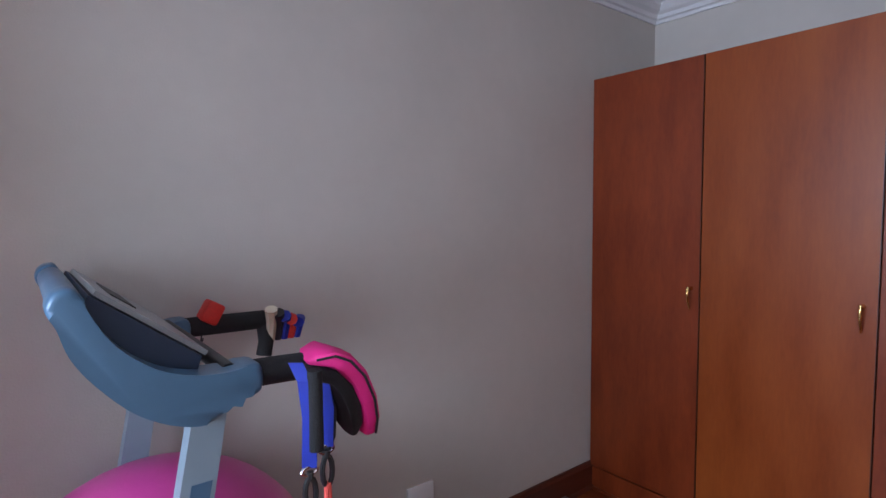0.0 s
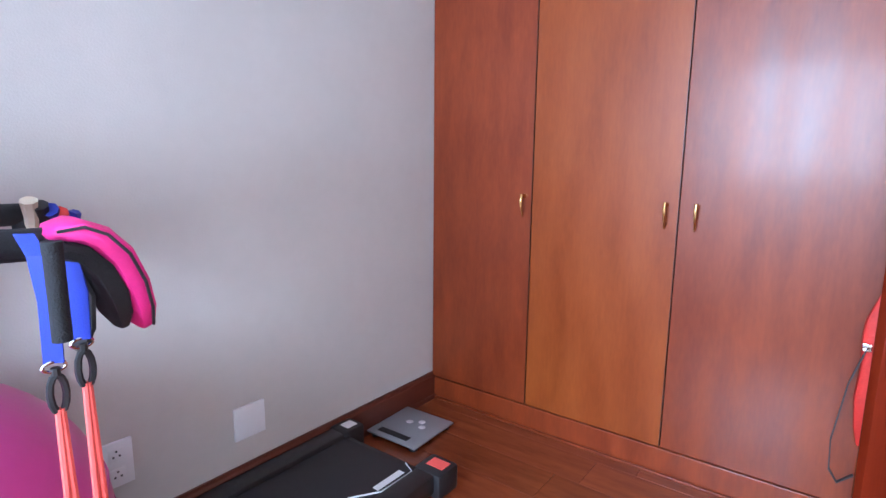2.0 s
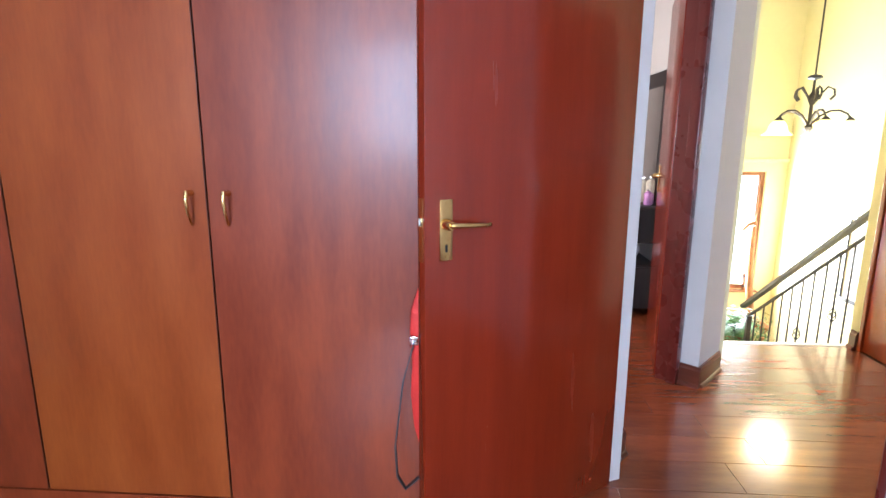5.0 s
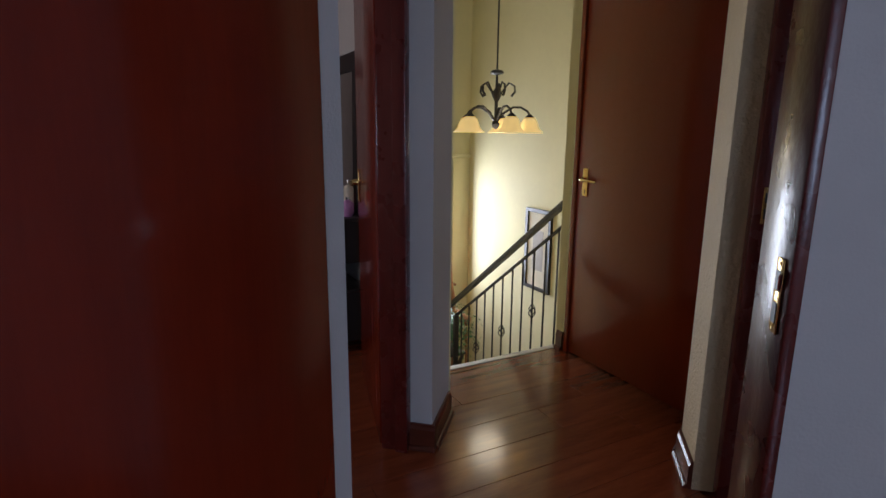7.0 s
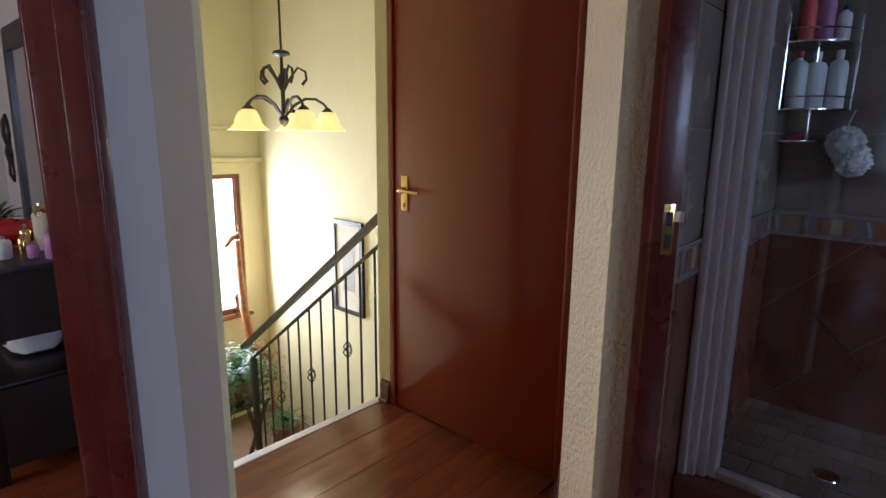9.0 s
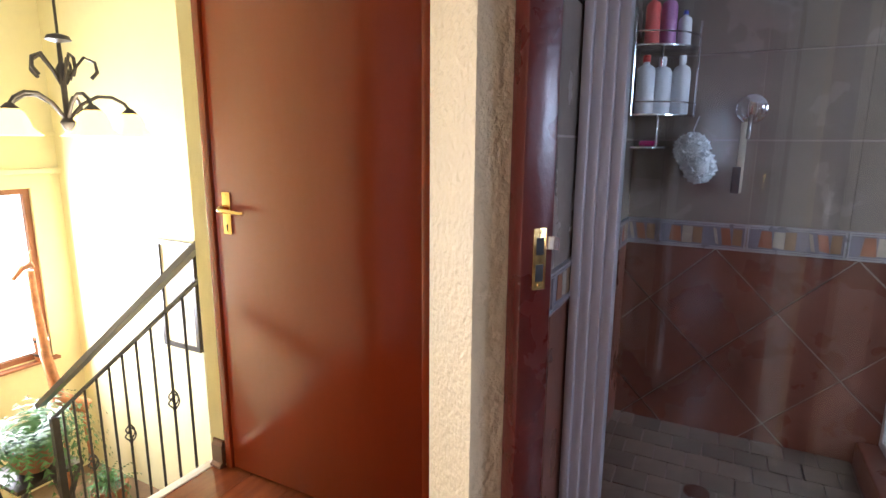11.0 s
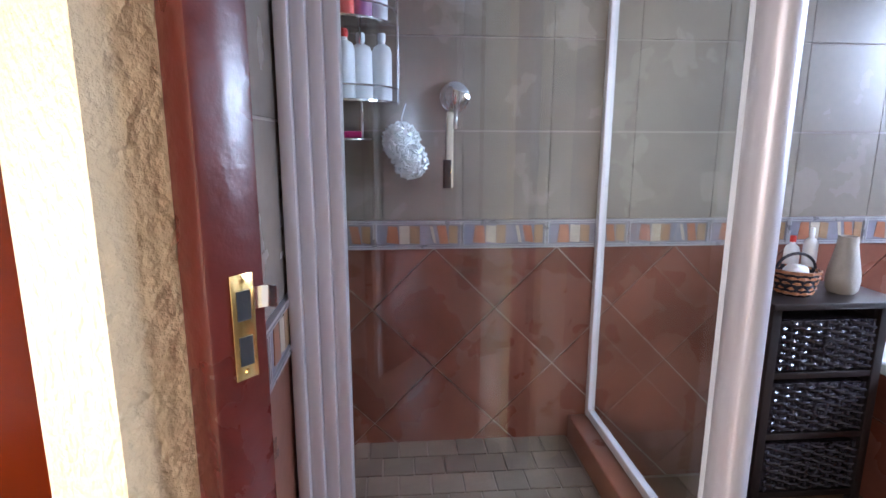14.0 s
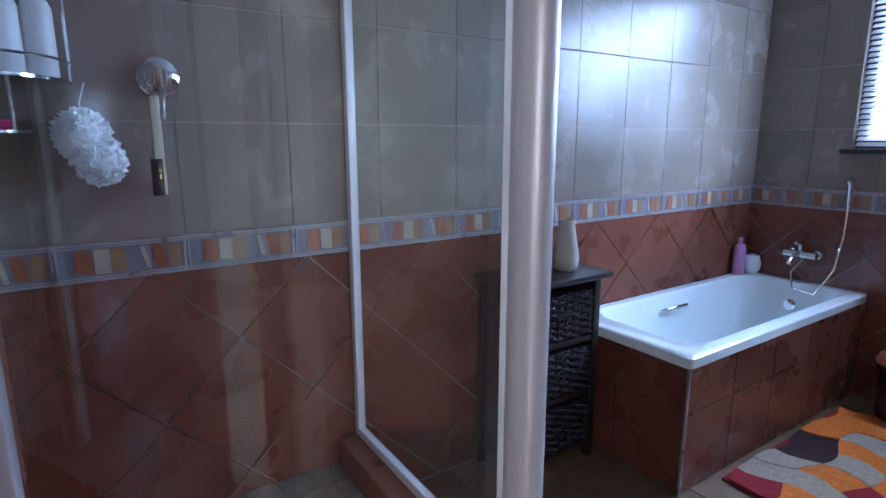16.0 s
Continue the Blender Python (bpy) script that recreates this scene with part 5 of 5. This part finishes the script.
for k in range(3):
    z0 = 0.075 + k * 0.218
    part("cross_rail", box(NB(), 0.03, cdp - 0.026, z0 - 0.022, cw - 0.03, cdp - 0.004, z0, 0.002), DARK_WOOD, cab)
    dw = part("wicker_drawer", box(NB(), 0.036, 0.03, z0 + 0.004, cw - 0.036, cdp - 0.015, z0 + 0.175, 0.006), WICKER, cab, "black woven wicker drawer")
    bm = NB()
    for row in range(12):
        zz = z0 + 0.014 + row * 0.0136
        n_ = 40
        tube(bm, [(0.04 + (cw - 0.08) * i / n_, cdp - 0.012 + 0.009 * math.cos(math.pi * (i / 5 + row)), zz + 0.0016 * math.sin(i * 1.7 + row * 2.3)) for i in range(n_ + 1)], 0.0066, 6)
    for c in range(9):
        xx = 0.04 + (cw - 0.08) * c / 8
        tube(bm, [(xx, cdp - 0.012, z0 + 0.006), (xx, cdp - 0.012, z0 + 0.175)], 0.005, 5)
    part("weave", bm, WICKER, dw)
    part("ring_pull", tube(NB(), [(cw / 2 + 0.022 * math.cos(2 * math.pi * a / 12), cdp + 0.008, z0 + 0.09 + 0.022 * math.sin(2 * math.pi * a / 12)) for a in range(13)], 0.004, 6), WICKER, dw)
vase = thing("vase", "beige stoneware vase on the wicker cabinet", "vase", pose(2.80, -4.22, CT))
part("body", lathe(NB(), [(0.036, 0), (0.046, 0.011), (0.05, 0.045), (0.046, 0.08), (0.037, 0.125), (0.03, 0.165), (0.029, 0.19), (0.024, 0.19), (0.022, 0.15)], seg=24), STONE, vase)
bk = thing("wicker_basket", "small woven basket of toiletries on the cabinet", "basket", pose(2.97, -4.22, CT))
part("basket", lathe(NB(), [(0.05, 0), (0.062, 0.03), (0.07, 0.085), (0.064, 0.085), (0.055, 0.03)], seg=20), WICKER, bk)
bm = NB()
for k in range(5):
    rr = 0.053 + 0.0038 * k
    tube(bm, [((rr + 0.003 * (-1) ** (a + k)) * math.cos(a * 0.2618), (rr + 0.003 * (-1) ** (a + k)) * math.sin(a * 0.2618), 0.012 + 0.017 * k) for a in range(25)], 0.006, 5)
part("weave", bm, CARVED, bk)
part("handle", tube(NB(), [(0.068 * math.cos(radians(a)), 0, 0.08 + 0.055 * math.sin(radians(a))) for a in range(0, 181, 15)], 0.005, 6), WICKER, bk)
for x, y, r, h, mt, cp, lb in ((2.93, -4.30, 0.024, 0.18, WHITE, RED, "white pump bottle with a red label"), (3.0, -4.31, 0.02, 0.2, PAPER, WHITE, "cream lotion bottle"), (2.88, -4.28, 0.022, 0.21, WHITE, WHITE, "white lotion bottle")):
    bottle("lotion_bottle", lb + " on the cabinet", pose(x, y, CT), r, h, mt, cp)
packet = thing("soap_packet", "crumpled white packet lying in the basket", "packet", pose(2.985, -4.2, CT + 0.075))
part("packet", padded(NB(), [(-0.035, 0.0, 0.015, 0.005), (-0.02, 0.012, 0.026, 0.014), (0.01, 0.014, 0.028, 0.016), (0.035, 0.004, 0.018, 0.006)], 0), WHITE, packet)
bottle("bubble_bath_bottle", "lilac bubble bath bottle on the bath rim", pose(1.36, B_SOUTH + 0.045, BT + 0.001), 0.03, 0.2, LILAC, LILAC)
jar = thing("round_jar", "round white jar with a clasp on the bath rim", "jar", pose(1.262, B_SOUTH + 0.06, BT + 0.001))
part("jar", lathe(NB(), [(0.03, 0), (0.046, 0.02), (0.05, 0.055), (0.04, 0.09), (0.03, 0.1)], seg=20), WHITE, jar)
part("lid", lathe(NB(), [(0.034, 0.1), (0.036, 0.11), (0.01, 0.12)], seg=20), STEEL, jar)
tap = thing("bath_mixer", "chrome bath mixer tap with a hand shower and hose", "tap", pose(B_WEST + 0.008, -4.08, 0.66))
part("body", tube(NB(), [(0.05, -0.075, 0), (0.05, 0.075, 0)], 0.018, 14), STEEL, tap)
for y in (-0.06, 0.06):
    part("union", lathe(NB(), [(0.026, 0), (0.024, 0.012), (0.014, 0.02), (0.014, 0.05)], seg=14), STEEL, tap).matrix_local = pose(0, y, 0, 0, 90)
part("spout", tube(NB(), [(0.05, 0, 0), (0.1, 0, 0.0), (0.15, 0, -0.015), (0.16, 0, -0.035)], 0.013, 10), STEEL, tap)
part("lever", tube(NB(), [(0.05, 0, 0.015), (0.06, 0, 0.05), (0.11, 0, 0.065)], 0.008, 8), STEEL, tap)
part("hose", tube(NB(), [(0.06, 0.02, -0.02), (0.08, -0.02, -0.09), (0.09, 0.0, -0.17), (0.09, 0.1, -0.18), (0.06, 0.16, -0.05), (0.03, 0.17, 0.12), (0.03, 0.17, 0.3)], 0.006, 8), STEEL, tap)
part("hand_shower", tube(NB(), [(0.03, 0.17, 0.26), (0.035, 0.17, 0.36), (0.05, 0.168, 0.39)], 0.013, 10, 0.02), STEEL, tap)
part("holder", box(NB(), 0, 0.15, 0.3, 0.03, 0.19, 0.34, 0.004), STEEL, tap)
rug = thing("bath_rug", "shaggy rug in wavy patches of orange, brown, cream and crimson", "rug", pose(1.42, -3.76, 0.001))
RW, RH = 1.0, 0.62
part("backing", box(NB(), 0, 0, 0, RW, RH, 0.008, 0.003), RUGS[3], rug)
for i in range(8):
    for j in range(4):
        x0, y0 = i * RW / 8, j * RH / 4

        def bend(x, y):
            return (min(max(x + 0.035 * math.sin(y * 17 + 1), 0.002), RW - 0.002), min(max(y + 0.03 * math.sin(x * 14), 0.002), RH - 0.002))
        poly = [bend(x0 + a * RW / 8, y0) for a in (0, 0.33, 0.66)] + [bend(x0 + RW / 8, y0 + a * RH / 4) for a in (0, 0.33, 0.66)] + [bend(x0 + a * RW / 8, y0 + RH / 4) for a in (1, 0.66, 0.33)] + [bend(x0, y0 + a * RH / 4) for a in (1, 0.66, 0.33)]
        part("patch", prism(NB(), poly, 0.008, 0.016 + 0.002 * ((i + j) % 3), "z"), RUGS[(0, 1, 2, 0, 1, 3, 0, 2)[(i * 3 + j * 2 + i * j) % 8]], rug, "", False)
mat2 = thing("bath_mat", "crimson and orange rug edge by the shower", "rug", pose(3.0, -4.0, 0.001))
part("pile", box(NB(), 0, 0, 0, 0.45, 0.5, 0.016, 0.006), RUGS[3], mat2)
for k in range(3):
    part("stripe", box(NB(), 0.08 + 0.13 * k, 0.01, 0.0155, 0.13 + 0.13 * k, 0.49, 0.02, 0.002), RUGS[k % 3], mat2)
bn = thing("waste_bin", "dark wicker waste bin beside the bath", "bin", pose(1.36, -3.55, 0))
part("bin", lathe(NB(), [(0.09, 0), (0.1, 0.02), (0.12, 0.27), (0.11, 0.27), (0.09, 0.03)], seg=20), WICKER, bn)
part("liner", lathe(NB(), [(0.112, 0.25), (0.127, 0.275), (0.115, 0.3), (0.1, 0.27)], seg=24, wave=0.05, waves=7), CARVED, bn, "crumpled orange liner")

# ---- dressing room curtain ----
cur = thing("curtain", "long brown patterned curtain in the dressing room", "curtain", pose(7.7, -2.02, 0.03))
bm = NB()
va = [[bm.verts.new((0.03 * math.sin(i * 1.1) + 0.02 * (1 - z), i * 0.022, z * 2.2)) for i in range(24)] for z in (0, 0.5, 1)]
for q, w in zip(va, va[1:]):
    for i in range(23):
        bm.faces.new((q[i], q[i + 1], w[i + 1], w[i]))
bmesh.ops.solidify(bm, geom=bm.faces[:], thickness=0.004)
part("cloth", bm, material("brown_curtain_cloth", (0.2, 0.1, 0.065), 0.85, var=0.3, scale=12, bump=0.2, bump_scale=200), cur)
part("rod", tube(NB(), [(0, -0.3, 2.25), (0, 0.9, 2.25)], 0.012, 8), DARK_WOOD, cur)

# ---- laminate planks ----
PW, PL = 0.19, 1.2
rnd = random.Random(11)
shared = {}


def plank_mesh(length):
    k = round(length, 2)
    if k not in shared:
        shared[k] = mesh_of("plank", box(NB(), 0.0006, 0.0006, -0.011, PW - 0.0006, k - 0.0006, 0.0, 0.0012), PLANK)
    return shared[k]


def lay(parent, x0, x1, y0, y1):
    x = x0
    while x < x1 - 0.01:
        y = y0 - rnd.choice((0.0, 0.3, 0.6, 0.9))
        while y < y1:
            a, b = max(y, y0), min(y + PL, y1)
            if b - a > 0.02:
                ob = new("plank", plank_mesh(b - a))
                ob.parent = parent
                ob.location = (x, a, 0)
            y += PL
        x += PW


lay(obs["floor"], 0.53, 3.76, SOUTH - 0.11, NORTH - 0.003)
for k in range(11):
    x = 3.76 + PW * k
    s_edge = (x - 4.492) / 0.762
    lay(obs["floor"], x, x + PW, max(CLOSED - 0.02, -3.255 - 0.648 * s_edge), NORTH - 0.003)
lay(obs["floor_dressing"], LAND, 7.72, -2.535, 0.3)
